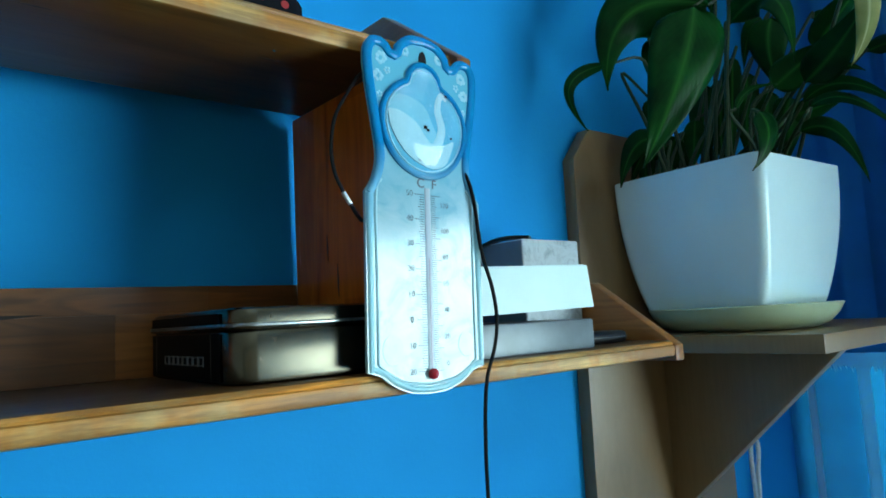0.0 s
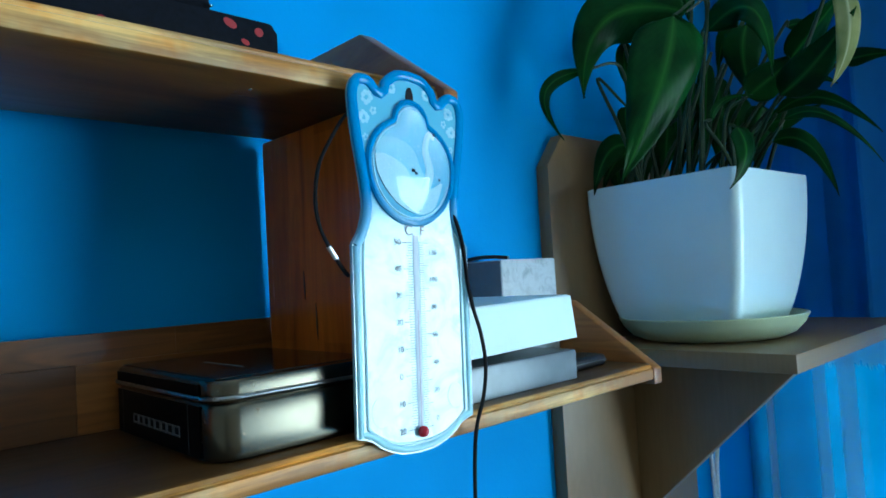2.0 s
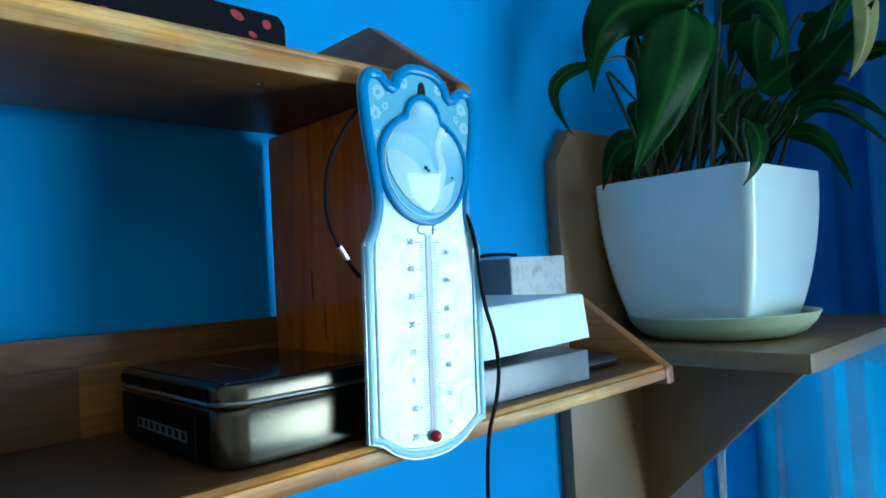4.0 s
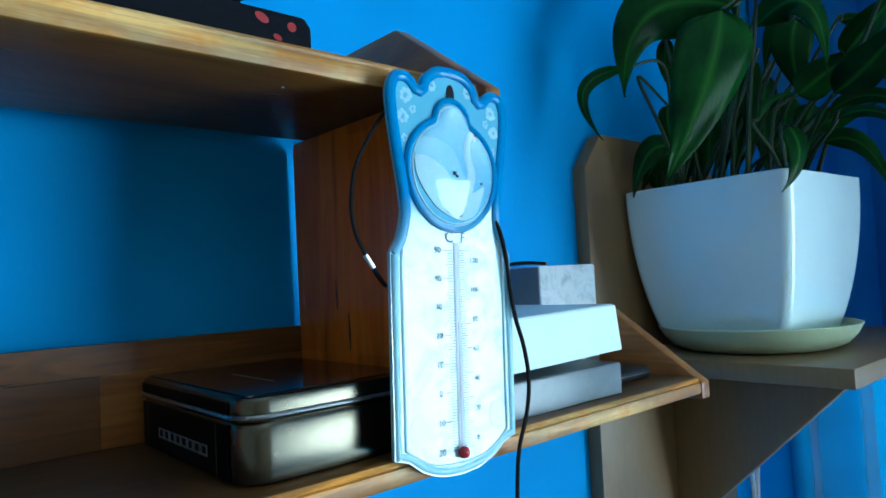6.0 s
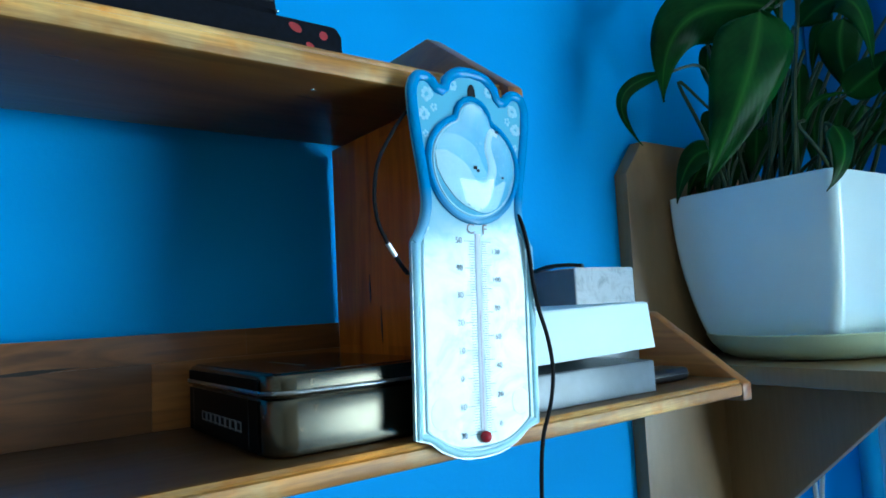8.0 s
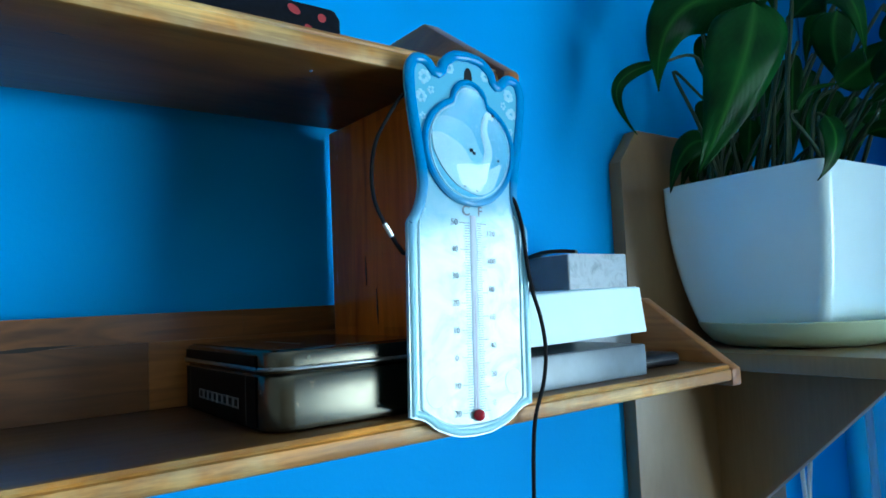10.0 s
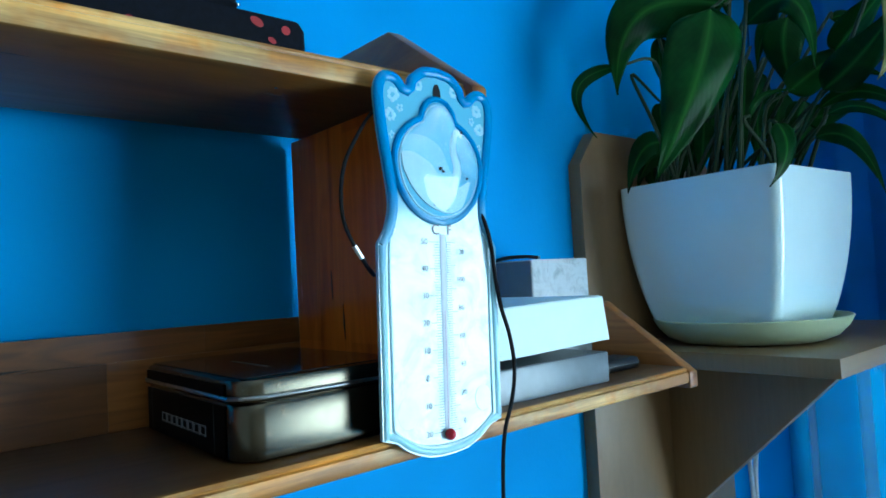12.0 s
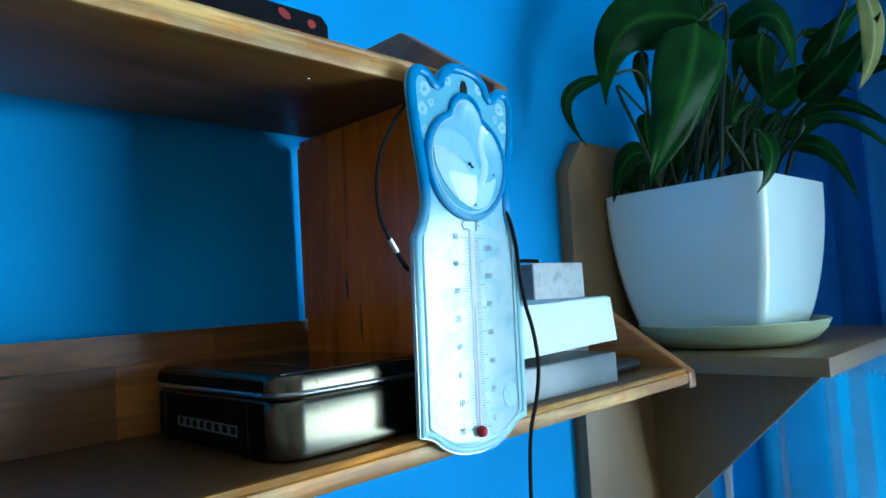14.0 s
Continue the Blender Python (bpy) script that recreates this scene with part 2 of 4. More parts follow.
def thermometer_rim():
    m, n, l, p = material("clear_blue_moulded_rim", rough=0.16, Coat_Weight=0.1, Coat_Roughness=0.04, Specular_IOR_Level=0.10)
    sep = n.new("ShaderNodeSeparateXYZ")
    l.new(mapped(n, l), sep.inputs[0])
    fade = n.new("ShaderNodeMapRange")
    fade.inputs["From Min"].default_value, fade.inputs["From Max"].default_value = 0.09, 0.15
    l.new(sep.outputs[2], fade.inputs["Value"])
    l.new(mix(n, l, "MIX", fade.outputs[0], (0.28, 0.56, 0.64), (0.0, 0.20, 0.46)), p.inputs["Base Color"])
    return m


TH_RIM = thermometer_rim()
TH_BEAD = speckled("clear_moulded_bead", (0.36, 0.60, 0.67), 0.15, 0.05, 60)
TH_WING = speckled("pale_wing_print", (0.15, 0.42, 0.555), 0.25, 0.06, 60)
TH_PIC = speckled("pale_blue_print", (0.075, 0.34, 0.51), 0.25, 0.1, 60)
TH_WHITE = speckled("white_print", (0.29, 0.50, 0.59), 0.25, 0.06, 60)
TH_FLOWER = speckled("pale_flower_print", (0.25, 0.52, 0.64), 0.3, 0.1, 200)
TH_BUBBLE = speckled("pale_blue_bubble_print", (0.31, 0.53, 0.60), 0.12, 0.10, 140)
TH_INK = speckled("grey_ink", (0.055, 0.08, 0.10), 0.5, 0.1, 100)
TH_GREY = speckled("faded_grey_ink", (0.09, 0.12, 0.15), 0.4, 0.3, 900)
TH_TICK = speckled("scale_ink", (0.045, 0.065, 0.085), 0.5, 0.1, 100)
TH_DARK = speckled("dark_ink_and_hole_shade", (0.012, 0.012, 0.014), 0.6, 0.1, 100, Specular_IOR_Level=0.1)
BULB = speckled("red_spirit_bulb", (0.42, 0.008, 0.02), 0.12, 0.1, 100)
SPIRIT = speckled("faded_spirit", (0.30, 0.26, 0.33), 0.3, 0.1, 100)
TUBE = speckled("milky_glass_tube", (0.31, 0.38, 0.46), 0.30, 0.05, 80)
DOME, *_ = material("clear_dome", (0.97, 1.0, 1.0), 0.02, 0.0, Transmission_Weight=1.0, IOR=1.35)


def cloth(name, color, see_through, glow_through=0.4):
    m, n, l, p = material(name, color, 0.85)
    v = mapped(n, l)
    weave = noise_tex(n, l, v, 400, 2)
    soft = noise_tex(n, l, v, 8, 3)
    col = ramp(n, l, soft, [(0.3, tuple(0.8 * c for c in color)), (0.7, tuple(1.15 * c for c in color))])
    l.new(col, p.inputs["Base Color"])
    bump(n, l, p, weave, 0.3, 0.0005)
    tl, tp = n.new("ShaderNodeBsdfTranslucent"), n.new("ShaderNodeBsdfTransparent")
    l.new(col, tl.inputs["Color"])
    a, b = n.new("ShaderNodeMixShader"), n.new("ShaderNodeMixShader")
    a.inputs[0].default_value, b.inputs[0].default_value = glow_through, see_through
    l.new(p.outputs[0], a.inputs[1])
    l.new(tl.outputs[0], a.inputs[2])
    l.new(a.outputs[0], b.inputs[1])
    l.new(tp.outputs[0], b.inputs[2])
    l.new(b.outputs[0], n["Material Output"].inputs["Surface"])
    return m


DRAPE = cloth("blue_drape_cloth", (0.001, 0.17, 0.46), 0.0, 0.2)
VEIL = cloth("blue_curtain_cloth", (0.002, 0.135, 0.275), 0.0, 0.15)
NET = cloth("white_net", (0.55, 0.66, 0.75), 0.88, 0.4)
LACE = cloth("white_lace", (0.60, 0.74, 0.86), 0.45, 0.35)

_m, _n, _l, _p = material("outside_sky")
_e = _n.new("ShaderNodeEmission")
_e.inputs[0].default_value, _e.inputs[1].default_value = (0.80, 0.92, 1.0, 1), 2.2
_l.new(_e.outputs[0], _n["Material Output"].inputs["Surface"])
OUTSIDE = _m


# ---- building helpers ----
def finish(bm, name, mat, smooth=None):
    bmesh.ops.recalc_face_normals(bm, faces=bm.faces)
    me = bpy.data.meshes.new(name)
    bm.to_mesh(me)
    bm.free()
    for m in mat if isinstance(mat, (list, tuple)) else [mat]:
        me.materials.append(m)
    if smooth is not None:
        me.shade_smooth()
        me.set_sharp_from_angle(angle=radians(smooth))
    return me


def part(name, bm, mat, parent=None, label="", smooth=35):
    ob = new(name, finish(bm, name, mat, smooth))
    if parent is not None:
        ob.parent = parent
        ob.matrix_parent_inverse = parent.matrix_basis.inverted()
    return tagged(ob, label)


def thing(name, label, category, at=(0, 0, 0), group="", kind="", m=None):
    ob = new(name)
    ob.empty_display_size = 0.02
    ob.matrix_basis = m if m is not None else pose(*at)
    return tagged(ob, label, category, group, kind)


def add_box(bm, x0, x1, y0, y1, z0, z1, bevel=0.0, segments=2, m=None):
    geo = bmesh.ops.create_cube(bm, size=1, matrix=Matrix.Translation(((x0 + x1) / 2, (y0 + y1) / 2, (z0 + z1) / 2)) @ Matrix.Diagonal((x1 - x0, y1 - y0, z1 - z0, 1)))
    if bevel:
        edges = list({e for v in geo["verts"] for e in v.link_edges})
        out = bmesh.ops.bevel(bm, geom=edges, offset=bevel, segments=segments, affect="EDGES", profile=0.5)
        verts = list({v for f in out["faces"] for v in f.verts} | {v for v in geo["verts"] if v.is_valid})
    else:
        verts = geo["verts"]
    if m is not None:
        bmesh.ops.transform(bm, matrix=m, verts=verts)
    return bm


def boxed(*a, **k):
    return add_box(bmesh.new(), *a, **k)


def prism(outline, axis, lo, hi, bevel=0.0):
    """A flat outline, extruded along an axis from lo to hi. For x the outline is (y, z), for y (x, z), for z (x, y)."""
    bm = bmesh.new()
    place = {"x": lambda a, b, c: (c, a, b), "y": lambda a, b, c: (a, c, b), "z": lambda a, b, c: (a, b, c)}[axis]
    low = [bm.verts.new(place(a, b, lo)) for a, b in outline]
    high = [bm.verts.new(place(a, b, hi)) for a, b in outline]
    n = len(outline)
    bm.faces.new(low), bm.faces.new(high[::-1])
    for i in range(n):
        bm.faces.new((low[i], low[(i + 1) % n], high[(i + 1) % n], high[i]))
    if bevel:
        bmesh.ops.recalc_face_normals(bm, faces=bm.faces)
        edges = [e for e in bm.edges if e.calc_face_angle(0) > radians(30)]
        bmesh.ops.bevel(bm, geom=edges, offset=bevel, segments=2, affect="EDGES", profile=0.5)
    return bm


def curve_points(points, steps=10):
    """A smooth line through the points (Catmull-Rom)."""
    p = [Vector(q) for q in points]
    p = [2 * p[0] - p[1], *p, 2 * p[-1] - p[-2]]
    out = []
    for a, b, c, d in zip(p, p[1:], p[2:], p[3:]):
        for i in range(steps):
            t = i / steps
            out.append(0.5 * (2 * b + (c - a) * t + (2 * a - 5 * b + 4 * c - d) * t * t + (3 * b - a - 3 * c + d) * t ** 3))
    return [*out, p[-2]]


def tube(bm, points, radius, sides=8, closed=False):
    """A round tube along points; radius is a number or one for each point."""
    n = len(points)
    radii = radius if isinstance(radius, (list, tuple)) else [radius] * n
    rings, up = [], None
    for i, q in enumerate(points):
        t = ((points[(i + 1) % n] if closed or i + 1 < n else q) - (points[i - 1] if closed or i else q)).normalized()
        up = (up - t * up.dot(t)).normalized() if up else t.orthogonal().normalized()
        side = t.cross(up)
        rings.append([bm.verts.new(q + radii[i] * (math.cos(a) * up + math.sin(a) * side)) for a in (2 * math.pi * k / sides for k in range(sides))])
    for a, b in zip(rings, rings[1:] + ([rings[0]] if closed else [])):
        for k in range(sides):
            bm.faces.new((a[k], a[(k + 1) % sides], b[(k + 1) % sides], b[k]))
    if not closed:
        bm.faces.new(rings[0][::-1]), bm.faces.new(rings[-1])
    return bm


def lathe(bm, profile, centre, sides=48):
    rings = [[bm.verts.new((centre[0] + r * math.cos(2 * math.pi * k / sides), centre[1] + r * math.sin(2 * math.pi * k / sides), centre[2] + z)) for k in range(sides)] for r, z in profile]
    for a, b in zip(rings, rings[1:]):
        for k in range(sides):
            bm.faces.new((a[k], a[(k + 1) % sides], b[(k + 1) % sides], b[k]))
    bm.faces.new(rings[0]), bm.faces.new(rings[-1])
    return bm


# ---- the room ----
WALL, FRONT = 0.530, 0.352


def structure(name, bm, mat, label, category):
    return tagged(part(name, bm, mat), label, category, kind="structure")


structure("wall_north", boxed(-2.6, WIN_X + 0.14, WALL, WALL + 0.14, 0, 2.55), BLUE_WALL, "bright blue painted plaster wall behind the shelves", "wall")
structure("wall_west", boxed(-2.74, -2.6, -3.2, WALL + 0.14, 0, 2.55), CREAM_WALL, "cream painted side wall of the room", "wall")
structure("wall_south", boxed(-2.6, WIN_X + 0.14, -3.34, -3.2, 0, 2.55), TAN_WALL, "tan painted rear wall of the room", "wall")
wall_e = bmesh.new()
add_box(wall_e, WIN_X, WIN_X + 0.14, WIN_Y1, WALL, 0, 2.55)
add_box(wall_e, WIN_X, WIN_X + 0.14, -3.2, WIN_Y0, 0, 2.55)
add_box(wall_e, WIN_X, WIN_X + 0.14, WIN_Y0, WIN_Y1, 0, WIN_Z0)
add_box(wall_e, WIN_X, WIN_X + 0.14, WIN_Y0, WIN_Y1, WIN_Z1, 2.55)
structure("wall_east", wall_e, BLUE_WALL, "blue painted wall with the window opening", "wall")
structure("floor", boxed(-2.74, WIN_X + 0.14, -3.34, WALL + 0.14, -0.1, 0), FLOOR, "brown wooden floor of the room", "floor")
structure("ceiling", boxed(-2.74, WIN_X + 0.14, -3.34, WALL + 0.14, 2.55, 2.65), WHITE_PAINT, "plain white painted ceiling", "ceiling")
win = thing("window_1", "white framed window that lets the daylight in", "window", (WIN_X + 0.07, (WIN_Y0 + WIN_Y1) / 2, WIN_Z0), kind="structure")
fr = bmesh.new()
for y0, y1, z0, z1 in ((WIN_Y0, WIN_Y1, WIN_Z0, WIN_Z0 + 0.06), (WIN_Y0, WIN_Y1, WIN_Z1 - 0.06, WIN_Z1), (WIN_Y0, WIN_Y0 + 0.06, WIN_Z0 + 0.06, WIN_Z1 - 0.06), (WIN_Y1 - 0.06, WIN_Y1, WIN_Z0 + 0.06, WIN_Z1 - 0.06)):
    add_box(fr, WIN_X + 0.105, WIN_X + 0.135, y0, y1, z0, z1, 0.004)
part("window_frame", fr, WHITE_PAINT, win)
structure("backdrop", boxed(2.2, 2.22, -4.6, 1.6, 0.0, 3.2), OUTSIDE, "pale overcast sky outside the window", "sky")


# ---- pine wall shelf ----
def board_profile(top, bottom, front, back):
    """Section of a board with a routed front edge, as (y, z)."""
    return [(back, bottom), (back, top), (front + 0.0045, top), (front + 0.0022, top - 0.0009), (front + 0.0012, top - 0.0026), (front + 0.0018, top - 0.0040),
            (front + 0.0004, top - 0.0048), (front, top - 0.0068), (front, bottom + 0.0024), (front + 0.0007, bottom + 0.0008), (front + 0.0024, bottom)]


LOW, HIGH, THICK, UPPER_THICK = 1.4932, 1.7030, 0.0140, 0.0150
UPPER_FRONT, UPPER_BACK = 0.357, 0.489
LOW_END, HIGH_END = 0.547, 0.312


def end_panel(board_top, x, back, rise):
    """Small end panel: level at the top, cut slanting down to the front."""
    z = board_top
    return prism([(back, z - 0.018), (back, z + rise), (0.436, z + rise), (FRONT - 0.001, z - 0.004), (FRONT - 0.001, z - 0.018)], "x", x, x + 0.013, 0.0016)


shelf = thing("pine_shelf", "varnished pine wall shelf with two boards and slanted ends", "shelf", (0.2, WALL, LOW))
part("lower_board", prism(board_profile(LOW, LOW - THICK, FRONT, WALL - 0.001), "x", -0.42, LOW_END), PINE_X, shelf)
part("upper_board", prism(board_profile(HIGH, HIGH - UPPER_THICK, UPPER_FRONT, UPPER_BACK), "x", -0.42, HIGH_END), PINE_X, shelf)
rail = part("back_rail", boxed(-0.42, 0.40, WALL - 0.0120, WALL - 0.001, LOW + 0.0003, 1.5555, 0.001), PINE_RAIL, shelf, "glued pine rail with dark grain")
for x0, x1, z0, z1 in ((-0.42, -0.1051, 0.0003, 0.0440), (-0.1050, 0.1369, 0.0003, 0.0440), (0.1370, 0.40, 0.0003, 0.0440), (-0.42, 0.0354, 0.0441, 0.0628), (0.0355, 0.1999, 0.0441, 0.0628), (0.2000, 0.40, 0.0441, 0.0628)):
    part("stave", boxed(x0, x1, WALL - 0.0145, WALL - 0.0119, LOW + z0, LOW + z1, 0.0001, 1), PINE_RAIL, rail)
# added unseen upper rail: keeps light from falling down behind the upper board
part("back_rail", boxed(-0.42, HIGH_END, UPPER_BACK + 0.002, WALL - 0.001, HIGH + 0.0003, HIGH + 0.046, 0.002), PINE_RAIL, shelf)
part("upright_panel", boxed(0.2660, 0.2820, 0.366, 0.5035, LOW + 0.0003, HIGH - UPPER_THICK - 0.0003, 0.0015), PINE_Z, shelf, "reddish varnished pine upright with dark knots, brightened in colour")
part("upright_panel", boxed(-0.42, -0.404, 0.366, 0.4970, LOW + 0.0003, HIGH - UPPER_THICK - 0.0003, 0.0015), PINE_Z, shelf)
# added strip, hidden behind the upright, narrows the light leaking along the wall
part("gap_light_blocker", boxed(0.2765, 0.2818, 0.5037, WALL - 0.0075, 1.5565, HIGH - UPPER_THICK - 0.0003, 0.0008), PINE_Z, shelf)
part("end_panel", end_panel(LOW, LOW_END + 0.0004, WALL - 0.002, 0.056), PINE_Y, shelf)
part("end_panel", end_panel(HIGH, HIGH_END + 0.0004, WALL - 0.002, 0.0580), PINE_Y, shelf)
for y, z0, z1 in ((0.4530, 1.5690, 1.5890), (0.4395, 1.5420, 1.5660)):
    part("resin_crack", prism([(y - 0.0004, z0), (y + 0.0007, 0.6 * z0 + 0.4 * z1), (y + 0.0002, z1), (y - 0.0009, 0.5 * (z0 + z1))], "x", 0.2656, 0.2664), CRACK, shelf)
part("resin_crack", prism([(0.040, 1.5372), (0.068, 1.5362), (0.097, 1.5388), (0.070, 1.5392)], "y", WALL - 0.0148, WALL - 0.0140), CRACK, shelf)
for x, y in ((0.065, 0.393), (0.190, 0.396)):
    part("resin_crack", prism([(x, y), (x + 0.007, y - 0.0006), (x + 0.015, y + 0.0003), (x + 0.007, y + 0.0006)], "z", HIGH - UPPER_THICK - 0.0002, HIGH - UPPER_THICK + 0.0006), CRACK, shelf)
nail = bmesh.new()
lathe(nail, [(0.0002, 0), (0.0011, 0.0001), (0.0011, 0.0006), (0.0002, 0.0009)], (0.1935, 0.381, HIGH - UPPER_THICK - 0.0008), 12)
part("nail_head", nail, CHROME, shelf, "small bright nail head")


# ---- beige corner shelf ----
bs = thing("beige_shelf", "beige laminate shelf on a triangular bracket and wall plate", "shelf", (0.83, WALL, 1.47))
BS_TOP = 1.491
part("shelf_board", boxed(0.656, 1.060, 0.272, WALL - 0.0185, BS_TOP - 0.0175, BS_TOP, 0.0007), LAMINATE, bs)
part("wall_plate", prism([(0.6250, 1.05), (0.6295, 1.700), (0.661, 1.739), (0.895, 1.739), (0.927, 1.700), (0.931, 1.05)], "y", WALL - 0.0175, WALL - 0.0005, 0.0008), LAMINATE, bs)
part("bracket", prism([(WALL - 0.0180, BS_TOP - 0.0180), (0.303, BS_TOP - 0.0180), (0.303, BS_TOP - 0.022), (0.500, 1.274), (WALL - 0.0180, 1.274)], "x", 0.7775, 0.7955, 0.0007), LAMINATE, bs)


# ---- thermometer ----
TX, TY, TZ = 0.2722, 0.3470, 1.4785


def th_outline(inset=0.0, steps=7):
    """The outline of the thermometer, across and up from the middle of its foot."""
    half = [(0.0, 0.0), (0.0135, 0.0012), (0.0265, 0.0060), (0.0350, 0.0118), (0.0445, 0.0148), (0.0445, 0.0152), (0.0445, 0.060), (0.0445, 0.1185), (0.0440, 0.1205), (0.0395, 0.1280), (0.0365, 0.1390),
            (0.0370, 0.1500), (0.0395, 0.1650), (0.0425, 0.1820), (0.0445, 0.1985), (0.0440, 0.2080), (0.0400, 0.2148), (0.0335, 0.2165), (0.0275, 0.2145), (0.0225, 0.2100), (0.0195, 0.2165), (0.0110, 0.2228), (0.0, 0.2245)]
    # smooth above the shoulders and along the foot, straight along the sides
    foot = curve_points([(a, 0, b) for a, b in half[:5]], 4)
    crown = curve_points([(a, 0, b) for a, b in half[7:]], 4)
    side = [*foot, Vector((0.0445, 0, 0.060)), *crown]
    pts = [*side, *[Vector((-q.x, 0, q.z)) for q in side[-2:0:-1]]]
    if not inset:
        return pts
    out = []
    for i, q in enumerate(pts):
        t = (pts[(i + 1) % len(pts)] - pts[i - 1]).normalized()
        out.append(q + inset * Vector((-t.z, 0, t.x)))
    return out


th = thing("thermometer", "blue and white plastic wall thermometer with a swan picture", "thermometer", m=pose(TX, TY, TZ, 0, 1.8, 0))


def th_part(name, bm, mat, label="", smooth=35, parent=None):
    ob = new(name, finish(bm, name, mat, smooth))
    ob.parent = parent or th
    return tagged(ob, label)


def plate(points, y0, y1):
    return prism([(q.x, q.z) for q in points], "y", y0, y1)


th_part("body", plate(th_outline(), 0.0, 0.0024), TH_BODY)
rim = tube(bmesh.new(), [q for q in th_outline(0.0028)], [0.0018 + 0.0014 * min(1, max(0, (q.z - 0.09) / 0.06)) for q in th_outline()], 12, True)
for v in rim.verts:
    v.co.y *= 0.62
th_part("rim", rim, TH_RIM, "raised glossy blue rim")
for side in (-1, 1):
    th_part("side_bead", tube(bmesh.new(), curve_points([(side * 0.0372, 0.0, 0.0190), (side * 0.0372, 0.0, 0.06), (side * 0.0372, 0.0, 0.117), (side * 0.0332, 0.0, 0.128)], 5), 0.0009, 8), TH_BEAD)
th_part("foot_bead", tube(bmesh.new(), curve_points([(-0.0372, 0.0, 0.0190), (-0.030, 0.0, 0.0135), (-0.018, 0.0, 0.0078), (0.0, 0.0, 0.0060), (0.018, 0.0, 0.0078), (0.030, 0.0, 0.0135), (0.0372, 0.0, 0.0190)], 5), 0.0009, 8), TH_BEAD)


def oval(scale=1.0, n=72):
    """An egg shape with a small round lobe on top."""
    out = []
    for k in range(n):
        a = 2 * math.pi * k / n
        dx, dz = math.sin(a), -math.cos(a)
        r = 1 / math.sqrt((dx / 0.0325) ** 2 + (dz / (0.0280 if dz > 0 else 0.0340)) ** 2)
        inside = 0.0125 ** 2 - (0.0260 * dx) ** 2
        if dz > 0 and inside > 0:
            r = max(r, 0.0260 * dz + math.sqrt(inside))
        out.append(Vector((scale * r * dx, 0, scale * r * dz + 0.1670)))
    return out


th_part("oval_frame", tube(bmesh.new(), [q + Vector((0, -0.0006, 0)) for q in oval()], 0.0019, 8, True), TH_RIM)
th_part("oval_bead", tube(bmesh.new(), [q + Vector((0, -0.0010, 0)) for q in oval(0.90)], 0.0008, 6, True), TH_FLOWER)
picture = th_part("picture", plate(oval(0.96), -0.0012, 0.0), TH_PIC, "faded blue picture of a lake")
for x, z, r in ((-0.0270, 0.0270, 0.0075), (0.0295, 0.0290, 0.0065)):
    th_part("printed_bubble", prism([(x + r * math.cos(0.2618 * k), z + 1.15 * r * math.sin(0.2618 * k)) for k in range(24)], "y", -0.0002, 0.0), TH_BUBBLE)
# the bird on the picture is a few plain pale shapes
wing = [(-0.0275, 0.1740), (-0.0250, 0.1800), (-0.0174, 0.1822), (-0.0068, 0.1799), (0.0000, 0.1753), (0.0038, 0.1670), (0.0083, 0.1587), (0.0075, 0.1525), (-0.0113, 0.1525), (-0.0270, 0.1640)]
th_part("printed_wing", prism([(q.x, q.z) for q in curve_points([(a, 0, b) for a, b in wing], 4)], "y", -0.0015, -0.0012), TH_WING, parent=picture)
body = [(-0.0285, 0.1715), (-0.0204, 0.1717), (-0.0083, 0.1660), (-0.0023, 0.1587), (0.0038, 0.1536), (0.0128, 0.1546), (0.0210, 0.1582), (0.0189, 0.1505), (0.0144, 0.1422), (0.0038, 0.1385), (-0.0113, 0.1432), (-0.0215, 0.1525), (-0.0270, 0.1618)]
th_part("printed_bird", prism([(q.x, q.z) for q in curve_points([(a, 0, b) for a, b in body], 4)], "y", -0.0018, -0.0013), TH_WHITE, parent=picture)
neck = curve_points([(0.007, -0.0016, 0.152), (0.0115, -0.0016, 0.164), (0.0085, -0.0016, 0.177), (0.0115, -0.0016, 0.1865), (0.0165, -0.0016, 0.1850)], 8)
nk = tube(bmesh.new(), neck, [0.0036 - 0.0019 * i / (len(neck) - 1) for i in range(len(neck))], 8)
for v in nk.verts:
    v.co.y = -0.0014 + 0.12 * (v.co.y + 0.0016)
th_part("printed_neck", nk, TH_WHITE, parent=picture)
for x, z, r in ((0.0165, 0.1875, 0.0015), (-0.0015, 0.1640, 0.0013), (0.0005, 0.1625, 0.0010), (0.019, 0.160, 0.0008), (-0.006, 0.143, 0.0008), (0.003, 0.141, 0.0008)):
    th_part("printed_speck", boxed(x - r, x + r, -0.0023, -0.0017, z - 0.8 * r, z + 0.8 * r, 0.0002, 1), TH_DARK, parent=picture)
dome = bmesh.new()
rings = []
for k in range(7):
    s = k / 6
    rings.append([dome.verts.new((q.x * math.cos(s * 1.45), -0.0013 - 0.0058 * math.sin(s * 1.57), 0.1670 + (q.z - 0.1670) * math.cos(s * 1.45))) for q in oval(0.93, 40)])
for a, b in zip(rings, rings[1:]):
    for k in range(40):
        dome.faces.new((a[k], a[(k + 1) % 40], b[(k + 1) % 40], b[k]))
dome.faces.new(rings[-1])
th_part("lens_dome", dome, DOME, "clear domed plastic cover", 60).visible_shadow = False
random.seed(5)
